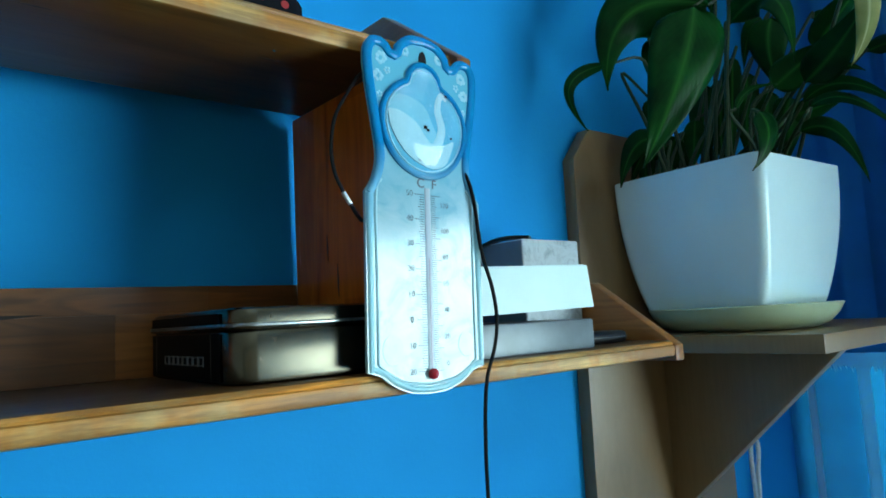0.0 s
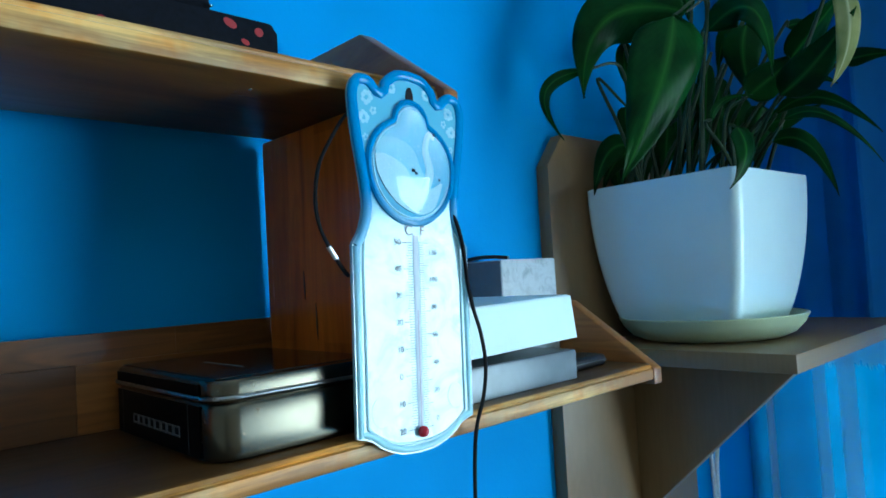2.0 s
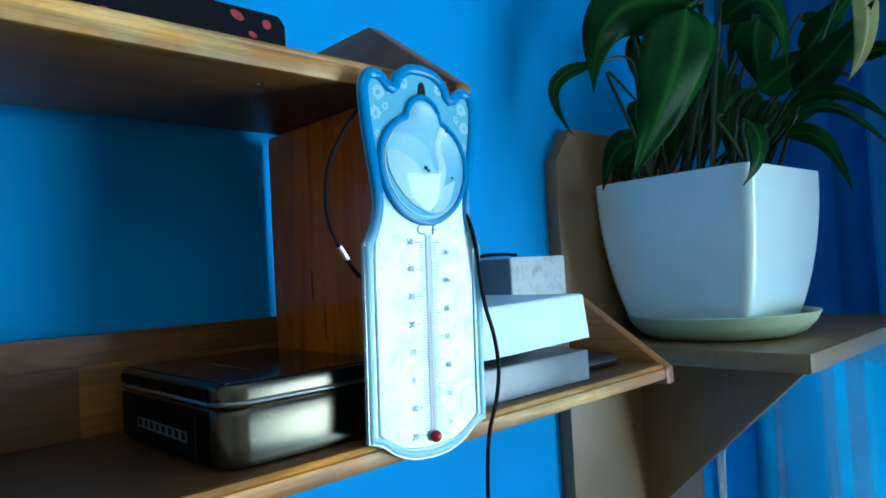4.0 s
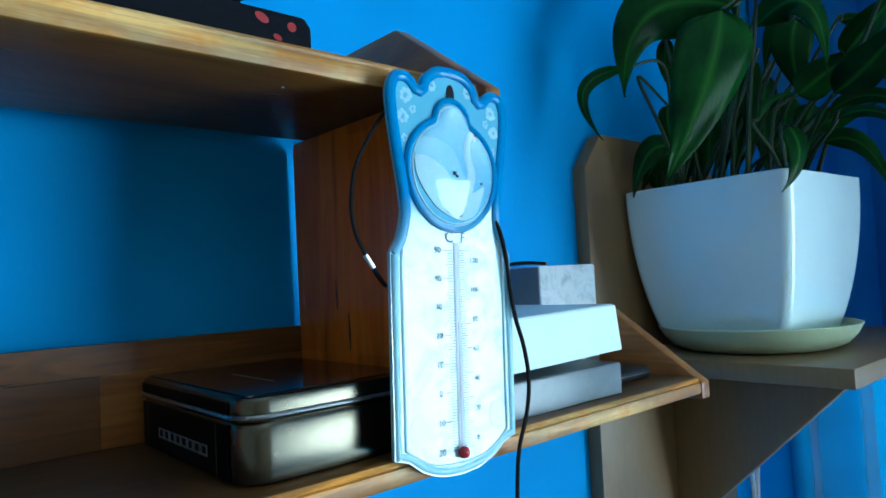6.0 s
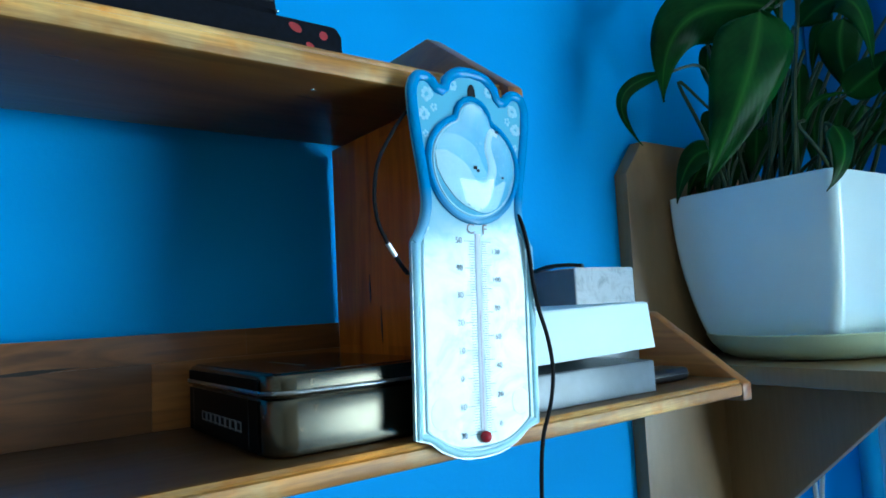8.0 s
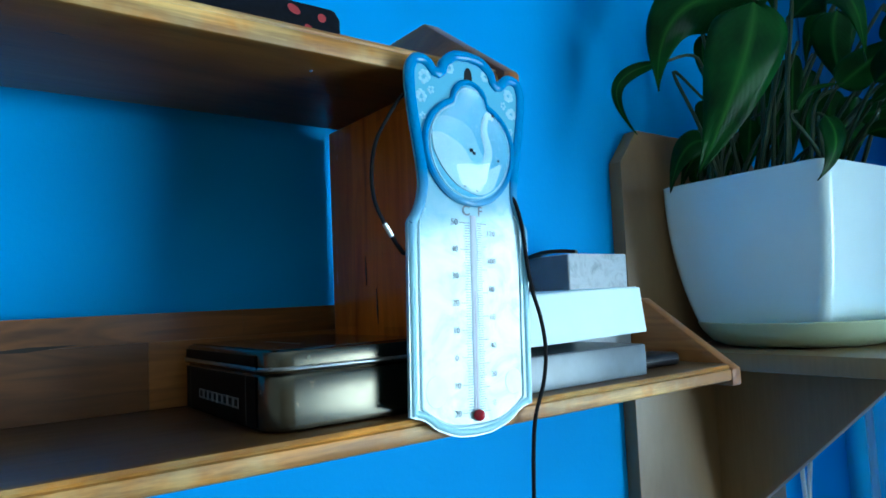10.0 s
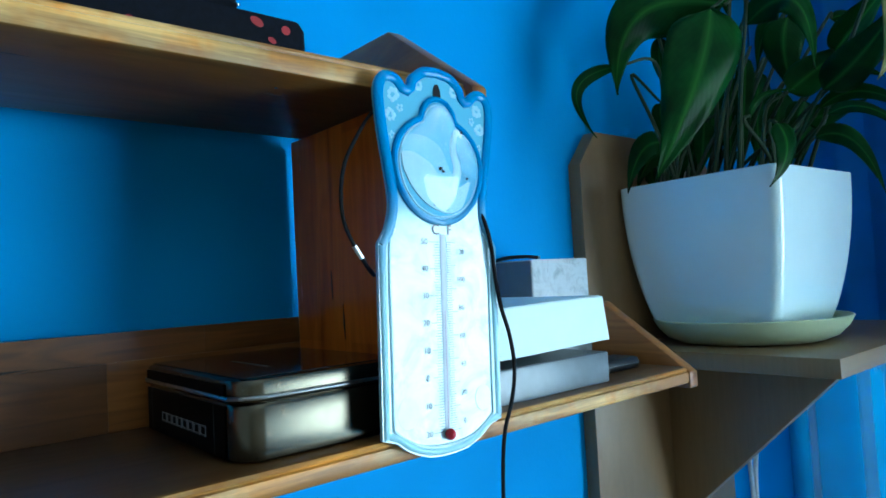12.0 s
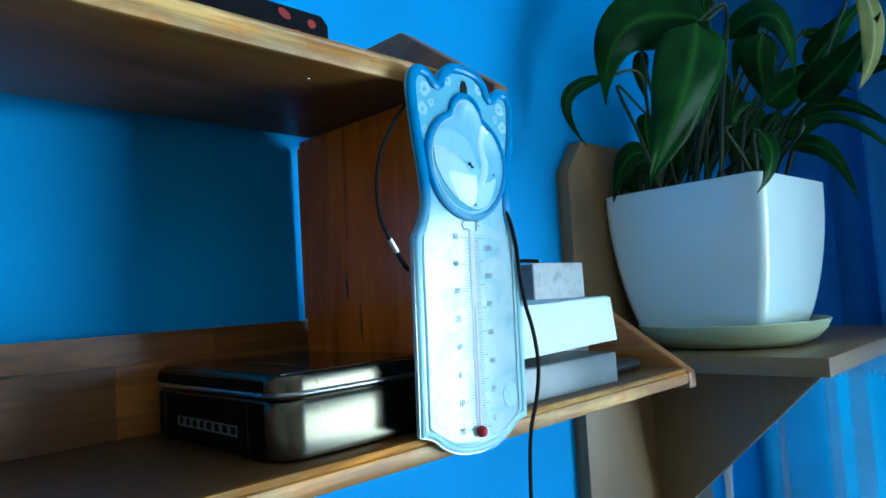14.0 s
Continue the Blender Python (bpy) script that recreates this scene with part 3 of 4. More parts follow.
for side in (-1, 1):
    for cx, cz, r0 in ((0.0318, 0.2035, 0.0042), (0.0340, 0.1920, 0.0040), (0.0275, 0.1965, 0.0026), (0.0135, 0.2120, 0.0036), (0.0330, 0.1805, 0.0022)):
        flower = bmesh.new()
        petals = 7 if r0 > 0.003 else 5
        for k in range(petals):
            a, r = 2 * math.pi * k / petals + cx * 40, r0 * random.uniform(0.55, 0.75)
            bmesh.ops.create_cone(flower, cap_ends=True, segments=10, radius1=r0 * random.uniform(0.30, 0.42), radius2=r0 * 0.30, depth=0.00016,
                                  matrix=pose(side * (cx + r * math.cos(a)), -0.0001, cz + r * math.sin(a), 90))
        th_part("printed_flower", flower, TH_FLOWER)
# no opening is cut: a near-black disc paints the shade inside the hole
hole = bmesh.new()
bmesh.ops.create_cone(hole, cap_ends=True, segments=20, radius1=0.0035, radius2=0.0035, depth=0.0008, matrix=pose(0, -0.0002, 0.2085, 90) @ Matrix.Diagonal((0.8, 1.8, 1, 1)))
th_part("hanging_hole", hole, TH_DARK, "hanging hole with the nail inside, its dark shade painted")
# tube, bulb and scale
tb = tube(bmesh.new(), [Vector((0.0012, 0, z)) for z in (0.014, 0.07, 0.126)], 0.0022, 16)
for v in tb.verts:
    v.co.y = -0.0002 + 0.12 * v.co.y
stem = th_part("glass_tube", tb, TUBE, "thin glass capillary tube")
th_part("spirit_column", boxed(0.0009, 0.0015, -0.0007, -0.0004, 0.014, 0.082), SPIRIT, parent=stem)
bulb = bmesh.new()
bmesh.ops.create_uvsphere(bulb, u_segments=20, v_segments=12, radius=0.0033, matrix=Matrix.Translation((0.0012, -0.0018, 0.0118)))
th_part("bulb", bulb, BULB, "red spirit bulb", parent=stem)
ticks = bmesh.new()
for side, count in ((-1, 71), (1, 81)):
    for k in range(count):
        z = 0.0135 + 0.108 * k / (count - 1)
        long = 0.0072 if k % 10 == 0 else 0.0046 if k % 5 == 0 else 0.0034
        x0 = 0.0012 + side * 0.0027
        add_box(ticks, min(x0, x0 + side * long), max(x0, x0 + side * long), -0.00015, 0.0, z - 0.0002, z + 0.0002)
tagged(th_part("scale", ticks, TH_TICK), kind="stuff")


def writing(text, x, z, size, mat, name, thin=-0.00005):
    c = bpy.data.curves.new(name, "FONT")
    c.body, c.size, c.align_x, c.align_y, c.extrude, c.offset = text, size, "CENTER", "CENTER", 0.00005, thin
    tmp = bpy.data.objects.new(name, c)
    scene.collection.objects.link(tmp)
    bpy.context.view_layer.update()
    me = bpy.data.meshes.new_from_object(tmp.evaluated_get(bpy.context.evaluated_depsgraph_get()))
    bpy.data.objects.remove(tmp)
    me.transform(pose(x, -0.0004, z, 90))
    me.materials.clear()
    me.materials.append(mat)
    ob = new(name, me)
    ob.parent = th
    return ob


for k, txt in enumerate(("20", "10", "0", "10", "20", "30", "40", "50")):
    writing(txt, -0.0128, 0.0135 + 0.108 * k / 7, 0.0052, TH_INK, "scale_number")
for k, txt in enumerate(("0", "20", "40", "60", "80", "100", "120")):
    writing(txt, 0.0142, 0.0175 + 0.0164 * k, 0.0046, TH_INK, "scale_number")
writing("C", -0.0040, 0.1285, 0.0085, TH_GREY, "scale_letter", 0.0001)
writing("F", 0.0064, 0.1285, 0.0082, TH_GREY, "scale_letter", 0.0001)


# ---- tin ----
def rounded_rect(x0, x1, y0, y1, r, n=6):
    out = []
    for cx, cy, a0 in ((x1 - r, y1 - r, 0), (x0 + r, y1 - r, 90), (x0 + r, y0 + r, 180), (x1 - r, y0 + r, 270)):
        for k in range(n + 1):
            a = radians(a0 + 90 * k / n)
            out.append((cx + r * math.cos(a), cy + r * math.sin(a)))
    return out


def stacked(levels, outline):
    """A closed body from an outline at several heights: rows of (z, inset)."""
    cx = sum(a for a, _ in outline) / len(outline)
    cy = sum(b for _, b in outline) / len(outline)
    hx, hy = max(a for a, _ in outline) - cx, max(b for _, b in outline) - cy
    bm = bmesh.new()
    rings = [[bm.verts.new((cx + (a - cx) * (hx - i) / hx, cy + (b - cy) * (hy - i) / hy, z)) for a, b in outline] for z, i in levels]
    n = len(outline)
    for a, b in zip(rings, rings[1:]):
        for k in range(n):
            bm.faces.new((a[k], a[(k + 1) % n], b[(k + 1) % n], b[k]))
    bm.faces.new(rings[0][::-1]), bm.faces.new(rings[-1])
    return bm


T0 = LOW + 0.0004
tin = thing("tin_box", "champagne metal tin with black printed sides, lid closed", "tin", (0.203, 0.43, T0))
tin_line = rounded_rect(0.1570, 0.2640, 0.3650, 0.5120, 0.0150, 8)
tb = stacked([(T0, 0.0025), (T0 + 0.0013, 0.0005), (T0 + 0.0035, 0), (T0 + 0.0262, 0), (T0 + 0.0285, 0.001), (T0 + 0.0297, 0.0015)], tin_line)
tin_body = part("tin_body", tb, TIN, tin)
tl = stacked([(T0 + 0.0294, 0.0012), (T0 + 0.0298, -0.0009), (T0 + 0.0309, -0.0013), (T0 + 0.0320, -0.0009), (T0 + 0.0328, 0.0002), (T0 + 0.0388, 0.0002), (T0 + 0.0403, 0.0008), (T0 + 0.0411, 0.0028), (T0 + 0.0409, 0.0050)], tin_line)
lid = part("lid", tl, TIN, tin, "closed lid with a rolled rim")
# the rim's catch of window light is painted by its lighter metal
part("rolled_rim", tube(bmesh.new(), [Vector((a + 0.0006 * (1 if a > 0.21 else -1), b - 0.0006 * (1 if b < 0.44 else -1), T0 + 0.0318)) for a, b in tin_line], 0.0011, 8, True), TIN_RIM, lid, "rolled metal rim with its highlight put into the colour")
part("printed_sleeve", boxed(0.1563, 0.1568, 0.3790, 0.4985, T0 + 0.0020, T0 + 0.0280), TIN_DARK, tin_body, "black printed side")
part("printed_lid_side", boxed(0.1561, 0.1567, 0.3790, 0.4985, T0 + 0.0330, T0 + 0.0386), TIN_DARK, lid)
part("printed_lid_top", boxed(0.1625, 0.2585, 0.3705, 0.5065, T0 + 0.0409, T0 + 0.0414, 0.0002, 1), TIN_LID, lid, "black printed lid top")
part("lid_emblem", boxed(0.1930, 0.1946, 0.4050, 0.4560, T0 + 0.0413, T0 + 0.0416), PRINT, lid)
for y in (0.3925, 0.4900):
    part("printed_seam", boxed(0.15605, 0.1564, y - 0.0002, y + 0.0002, T0 + 0.0025, T0 + 0.0275), SEAM, tin_body)
# the brand is drawn as plain hollow bars
y = 0.4720
for w in (0.0078, 0.0070, 0.0074, 0.0070, 0.0078, 0.0074, 0.0080, 0.0078):
    mark = bmesh.new()
    for y0, y1, z0, z1 in ((y - w, y - w + 0.0009, 0.0, 0.0056), (y - 0.0009, y, 0.0, 0.0056), (y - w + 0.0009, y - 0.0009, 0.0047, 0.0056), (y - w + 0.0009, y - 0.0009, 0.0, 0.0009)):
        add_box(mark, 0.1559, 0.1563, y0, y1, T0 + 0.0098 + z0, T0 + 0.0098 + z1)
    part("brand_bar", mark, PRINT, tin_body)
    y -= w + 0.0012


# ---- boxes on the shelf ----
def carton(name, label, x0, x1, y0, y1, z0, z1, mat, m=None, side=None, seam=0.004):
    ob = thing(name, label, "box", ((x0 + x1) / 2, (y0 + y1) / 2, z0))
    cx, cy = (x0 + x1) / 2, (y0 + y1) / 2
    shift = Matrix.Translation((cx, cy, z0)) @ (m or Matrix()) @ Matrix.Translation((-cx, -cy, -z0))
    part("carton", boxed(x0, x1, y0, y1, z0, z1, 0.0007, 2, shift), mat, ob)
    part("flap", boxed(x1 - 0.0002, x1 + 0.0006, y0 + 0.002, y1 - 0.002, z0 + 0.001, z1 - seam, 0.0002, 1, shift), side or mat, ob)
    part("lid_panel", boxed(x0 + 0.001, x1 - 0.001, y0 + 0.001, y1 - 0.001, z1 - 0.0002, z1 + 0.0006, 0.0002, 1, shift), side or mat, ob)
    return ob


carton("grey_box", "flat silver grey cardboard box on the pine board", 0.312, 0.4530, 0.3640, 0.4800, T0, T0 + 0.0225, GREY_CARD, side=SLATE_TOP)
wb = thing("white_box", "plain white cardboard box stacked askew", "box", (0.385, 0.42, T0 + 0.029))
tip = Matrix.Translation((0.318, 0, T0 + 0.0288)) @ pose(0, 0, 0, 0, -1.3, 0) @ Matrix.Translation((-0.318, 0, -T0 - 0.0288))
lidb = prism([(0.318, T0 + 0.0290), (0.4535, T0 + 0.0290), (0.4490, T0 + 0.0625), (0.318, T0 + 0.0625)], "y", 0.3620, 0.4820, 0.0006)
lidb.transform(tip)
part("carton", lidb, WHITE_CARD, wb)
lidb = boxed(0.3195, 0.4475, 0.3635, 0.4805, T0 + 0.0623, T0 + 0.0632, 0.0002, 1)
lidb.transform(tip)
part("lid_panel", lidb, WHITE_CARD, wb)
small = carton("marbled_box", "tall marbled grey box standing on the board behind the others", 0.4655, 0.5435, 0.447, 0.5270, T0, 1.5910, MARBLED, side=MARBLED)
# thin sheet gives the left face a darker grey than the marbling
part("dark_side", boxed(0.4646, 0.4654, 0.4480, 0.5260, T0 + 0.001, 1.5904), SLATE, small, "left face of the box in a darker plain grey")
strap = thing("black_strap", "flat black strap lying on the marbled box", "strap", (0.47, 0.46, 1.5916))
sb = bmesh.new()
row = curve_points([(0.4600, 0.500, 1.5880), (0.4640, 0.480, 1.5930), (0.4690, 0.462, 1.5935), (0.4740, 0.447, 1.5918)], 6)
across, thick = Vector((0.010, 0.006, 0)), Vector((0, 0, 0.0030))
loops = [[sb.verts.new(q) for q in (a, a + across, a + across + thick, a + thick)] for a in row]
for a, b in zip(loops, loops[1:]):
    for k in range(4):
        sb.faces.new((a[k], a[(k + 1) % 4], b[(k + 1) % 4], b[k]))
sb.faces.new(loops[0][::-1]), sb.faces.new(loops[-1])
part("strap_band", sb, BLACK, strap)
usb = thing("black_gadget", "small rounded black plastic gadget beside the boxes", "gadget", (0.49, 0.39, T0))
part("casing", boxed(0.4560, 0.5250, 0.3830, 0.4120, T0, T0 + 0.0105, 0.004, 3), BLACK, usb)
part("casing_seam", boxed(0.4575, 0.5235, 0.3824, 0.4126, T0 + 0.0050, T0 + 0.0056, 0.0002, 1), GREY_SIDE, usb)


# ---- cords ----
cordl = thing("audio_cord", "thin black cord with a metal plug, hanging in a loop", "cord", (0.23, 0.36, 1.60))
run = curve_points([(0.262, 0.3570, 1.6868), (0.250, 0.3550, 1.6815), (0.236, 0.3530, 1.6725), (0.2240, 0.3530, 1.6560), (0.2165, 0.3530, 1.6420), (0.2135, 0.3530, 1.6250), (0.2150, 0.3530, 1.6105), (0.2205, 0.3530, 1.5985)], 8)
part("cord", tube(bmesh.new(), run, 0.0011, 8), CORD, cordl)
part("plug", tube(bmesh.new(), curve_points([(0.2203, 0.3530, 1.5988), (0.2250, 0.3530, 1.5920)], 4), 0.0014, 10), STEEL, cordl, "bright metal plug sleeve")
part("tail", tube(bmesh.new(), curve_points([(0.2250, 0.3530, 1.5920), (0.2285, 0.3532, 1.5870), (0.2330, 0.3535, 1.5820)], 5), [0.0013] * 10 + [0.0007], 8), CORD, cordl)
cordr = thing("hanging_cord", "thin black cord hanging down in front of the boxes", "cord", (0.31, 0.34, 1.50))
run = curve_points([(0.3010, 0.3520, 1.640), (0.3065, 0.3500, 1.6260), (0.3105, 0.3450, 1.6120), (0.3140, 0.3440, 1.5960), (0.3160, 0.3440, 1.5770), (0.3195, 0.3440, 1.5590), (0.3252, 0.3440, 1.5420), (0.3280, 0.3440, 1.5220), (0.3245, 0.3440, 1.5030), (0.3165, 0.3440, 1.4845),
                    (0.3132, 0.3440, 1.4660), (0.3115, 0.3440, 1.4420), (0.3110, 0.3440, 1.4200), (0.3110, 0.3450, 1.30), (0.3110, 0.346, 1.05)], 8)
part("cord", tube(bmesh.new(), run, 0.00125, 8), CORD, cordr)


# ---- things on the upper board ----
H0 = HIGH + 0.0004
case = thing("black_pouch", "black cloth pouch with red spots on the upper board", "pouch", (0.10, 0.43, H0))
part("pouch_body", stacked([(H0, 0.002), (H0 + 0.003, 0), (H0 + 0.0290, 0), (H0 + 0.0340, 0.002), (H0 + 0.0352, 0.007)], rounded_rect(-0.02, 0.2270, 0.4020, 0.4900, 0.007)), BLACK_CLOTH, case)
for x, z, a, b in ((0.1885, 0.0275, 0.0042, 0.0024), (0.2065, 0.0258, 0.0027, 0.0026), (0.1975, 0.0182, 0.0026, 0.0016), (0.160, 0.012, 0.003, 0.002), (0.120, 0.014, 0.003, 0.002)):
    dot = bmesh.new()
    bmesh.ops.create_cone(dot, cap_ends=True, segments=18, radius1=1, radius2=1, depth=0.0006, matrix=pose(x + 0.0055, 0.4019, H0 + z + 0.0005, 90, 25, 0) @ Matrix.Diagonal((a, b, 1, 1)))
    part("red_spot", dot, RED, case)
P0 = H0 + 0.0352
purse = thing("black_purse", "black purse with a chrome ball clasp, on the pouch", "purse", (0.16, 0.44, P0))
part("purse_body", stacked([(P0, 0.003), (P0 + 0.004, 0), (P0 + 0.016, 0.001), (P0 + 0.040, 0.006), (P0 + 0.044, 0.012)], rounded_rect(0.1420, 0.1880, 0.4080, 0.4780, 0.008)), BLACK_CLOTH, purse)
band = part("purse_strap", boxed(0.1570, 0.1830, 0.4060, 0.4082, P0 + 0.0080, P0 + 0.0130, 0.0006), BLACK, purse)
part("strap_stud", lathe(bmesh.new(), [(0.0012, 0), (0.0015, 0.0006), (0.0008, 0.0014)], (0.1850, 0.4070, P0 + 0.0020), 12), CHROME, band)
ball = bmesh.new()
bmesh.ops.create_uvsphere(ball, u_segments=20, v_segments=12, radius=0.0042, matrix=Matrix.Translation((0.1435, 0.4030, P0 + 0.0062)))
clasp = part("clasp_ball", ball, CHROME, purse, "chrome clasp ball")
part("clasp_foot", lathe(bmesh.new(), [(0.0026, -0.0012), (0.0030, 0.0004), (0.0018, 0.0022)], (0.1435, 0.4030, P0 + 0.0013), 16), CHROME, clasp)
label_box = thing("striped_carton", "black carton with pale printed stripes and a red end", "box", (0.09, 0.44, P0))
part("carton", boxed(0.050, 0.1290, 0.4060, 0.4700, P0, P0 + 0.030, 0.001), BLACK, label_box)
for k in range(8):
    part("printed_stripe", boxed(0.0945 + 0.0042 * k, 0.0972 + 0.0042 * k, 0.4054, 0.4062, P0 + 0.0035 + 0.0008 * (k % 3), P0 + 0.018), WHITE_CARD, label_box)
part("red_end", boxed(0.1288, 0.1345, 0.4060, 0.4700, P0 + 0.001, P0 + 0.018, 0.001), RED, label_box)


# ---- plant ----
PX, PY, PZ = 0.7793, 0.4125, BS_TOP
saucer = thing("plant_saucer", "round pale green plastic saucer under the pot", "saucer", (PX, PY, PZ))
part("dish", lathe(bmesh.new(), [(0.066, 0.0004), (0.077, 0.0014), (0.089, 0.0065), (0.0985, 0.0165), (0.1030, 0.0250), (0.1038, 0.0265), (0.1020, 0.0265), (0.0975, 0.0180), (0.087, 0.0085), (0.076, 0.0048), (0.001, 0.0045)], (PX + 0.003, PY - 0.0055, PZ), 64), SAUCER, saucer)
part("rim", tube(bmesh.new(), [Vector((PX + 0.003 + 0.1029 * math.cos(radians(5 * k)), PY - 0.0055 + 0.1029 * math.sin(radians(5 * k)), PZ + 0.0265)) for k in range(72)], 0.0011, 8, True), SAUCER, saucer)
pot = thing("plant_pot", "glossy white square ceramic plant pot with bulging sides", "pot", (PX, PY, PZ + 0.006))
POT_M = pose(PX, PY, 0, 0, 0, -3.0)


def pot_ring(half, r):
    wide = 0.955 * half
    return [POT_M @ Vector((a, b, 0)) for a, b in rounded_rect(-wide, wide, -half, half, r, 8)]


rows = []
for k in range(13):
    s = k / 12
    rows.append((PZ + 0.0052 + 0.176 * s, 0.0620 + 0.0320 * math.sin(1.57 * s) ** 0.62, 0.011))
rows += [(PZ + 0.1824, 0.0920, 0.011), (PZ + 0.1824, 0.0888, 0.010), (PZ + 0.1800, 0.0880, 0.010), (PZ + 0.150, 0.0860, 0.010)]
pm = bmesh.new()
rings = [[pm.verts.new((q.x, q.y, z)) for q in pot_ring(h, r)] for z, h, r in rows]
for a, b in zip(rings, rings[1:]):
    for k in range(len(a)):
        pm.faces.new((a[k], a[(k + 1) % len(a)], b[(k + 1) % len(a)], b[k]))
pm.faces.new(rings[0][::-1])
part("pot_wall", pm, CERAMIC, pot, smooth=50)
sm = bmesh.new()
ring = [sm.verts.new((q.x, q.y, PZ + 0.158)) for q in pot_ring(0.0855, 0.010)]
low = [sm.verts.new((q.x, q.y, PZ + 0.152)) for q in pot_ring(0.0855, 0.010)]
mid = sm.verts.new((PX, PY, PZ + 0.166))
for k in range(len(ring)):
    sm.faces.new((ring[k], ring[(k + 1) % len(ring)], mid))
    sm.faces.new((low[k], low[(k + 1) % len(ring)], ring[(k + 1) % len(ring)], ring[k]))
sm.faces.new(low[::-1])
part("soil", sm, SOIL, pot, "dark potting soil")
plant = thing("peace_lily", "leafy green peace lily with long drooping leaves", "plant", (PX, PY, PZ + 0.16))


def leaf(root, stem_end, base, bend, tip, width, mat, twist=0.0):
    """A stalk from the soil to the blade, and a pointed blade that arches from base over bend to tip."""
    stem_end, base, bend, tip = (Vector(q) for q in (stem_end, base, bend, tip))
    foot = Vector((PX + root[0], PY + root[1], PZ + 0.160))
    stalk = curve_points([foot, foot.lerp(stem_end, 0.5) + Vector((0, 0, 0.01)), stem_end, base], 6)
    n = len(stalk)
    ob = part("stalk", tube(bmesh.new(), stalk, [0.0026 - 0.0012 * i / n for i in range(n)], 7), STALK, plant)
    rows_n, cols = 22, 8
    bm = bmesh.new()
    uv = bm.loops.layers.uv.new("UVMap")
    grid, coord = [], {}
    # the blade's middle line passes through bend
    ctrl = 2 * bend - 0.5 * (base + tip)
    view = Vector((0.70, 0.62, 0.12)).normalized()
    for i in range(rows_n + 1):
        s = i / rows_n
        q = (1 - s) ** 2 * base + 2 * s * (1 - s) * ctrl + s * s * tip
        t = (2 * (1 - s) * (ctrl - base) + 2 * s * (tip - ctrl)).normalized()
        side = t.cross(view)
        side = (side if side.length > 0.15 else t.cross(Vector((0, 0, 1)))).normalized()
        side = Matrix.Rotation(twist * (0.4 + s), 3, t) @ side
        up = side.cross(t).normalized()
        w = width * 0.5 * (math.sin(math.pi * min(1, s ** 0.60)) ** 0.90) * (1 - 0.22 * s) * 1.10
        line = []
        for j in range(cols + 1):
            a = 2 * j / cols - 1
            wave = 0.05 * width * math.sin(9 * s + 4 * a) * a * a
            v = bm.verts.new(q + side * (a * w) + up * (0.22 * w * abs(a) + wave))
            coord[v] = (0.5 + 0.5 * a, s)
            line.append(v)
        grid.append(line)
    for a, b in zip(grid, grid[1:]):
        for j in range(cols):
            f = bm.faces.new((a[j], a[j + 1], b[j + 1], b[j]))
            for loop in f.loops:
                loop[uv].uv = coord[loop.vert]
    ob = part("leaf", bm, mat, ob, smooth=70)
    thick = ob.modifiers.new("thickness", "SOLIDIFY")
    thick.thickness = 0.0005


leaf((-0.03, -0.02), (0.691, 0.344, 1.849), (0.651, 0.36, 1.828), (0.63, 0.369, 1.756), (0.603, 0.404, 1.662), 0.0740, LEAF, -0.15)
leaf((-0.02, 0.02), (0.728, 0.357, 1.858), (0.703, 0.371, 1.848), (0.638, 0.429, 1.843), (0.626, 0.456, 1.763), 0.068, LEAF, -0.25)
leaf((-0.05, 0.04), (0.682, 0.442, 1.804), (0.637, 0.46, 1.797), (0.601, 0.488, 1.773), (0.608, 0.472, 1.719), 0.0155, LEAF, 0.3)
leaf((-0.06, 0.03), (0.671, 0.466, 1.795), (0.694, 0.445, 1.761), (0.697, 0.448, 1.741), (0.704, 0.447, 1.71), 0.019, LEAF, 0.1)
leaf((0.0, -0.01), (0.725, 0.366, 1.823), (0.718, 0.356, 1.825), (0.703, 0.303, 1.828), (0.707, 0.291, 1.757), 0.0353, LEAF, -0.2)
leaf((0.03, 0.02), (0.805, 0.341, 1.851), (0.794, 0.344, 1.846), (0.792, 0.35, 1.809), (0.806, 0.347, 1.762), 0.0423, LEAF, 0.4)
leaf((0.02, 0.03), (0.793, 0.348, 1.847), (0.792, 0.354, 1.843), (0.788, 0.368, 1.835), (0.795, 0.382, 1.797), 0.0207, LEAF, 0.2)
leaf((0.05, -0.03), (0.759, 0.307, 1.744), (0.75, 0.299, 1.747), (0.726, 0.258, 1.765), (0.696, 0.212, 1.798), 0.0387, LEAF, -0.3)
leaf((0.05, 0.01), (0.792, 0.306, 1.787), (0.783, 0.297, 1.791), (0.765, 0.264, 1.813), (0.754, 0.23, 1.84), 0.0344, LEAF, 0.35)
leaf((0.0, -0.03), (0.77, 0.363, 1.747), (0.776, 0.342, 1.759), (0.781, 0.314, 1.778), (0.786, 0.281, 1.796), 0.038, LEAF, -0.1)
leaf((0.06, -0.05), (0.727, 0.232, 1.852), (0.714, 0.227, 1.831), (0.691, 0.218, 1.773), (0.678, 0.233, 1.728), 0.0244, PALE, -0.1)
leaf((0.07, 0.0), (0.826, 0.269, 1.782), (0.827, 0.262, 1.784), (0.822, 0.237, 1.785), (0.829, 0.206, 1.781), 0.0188, LEAF, 0.5)
leaf((0.05, 0.02), (0.809, 0.298, 1.773), (0.81, 0.293, 1.773), (0.815, 0.278, 1.771), (0.821, 0.265, 1.762), 0.0087, LEAF, 0.3)
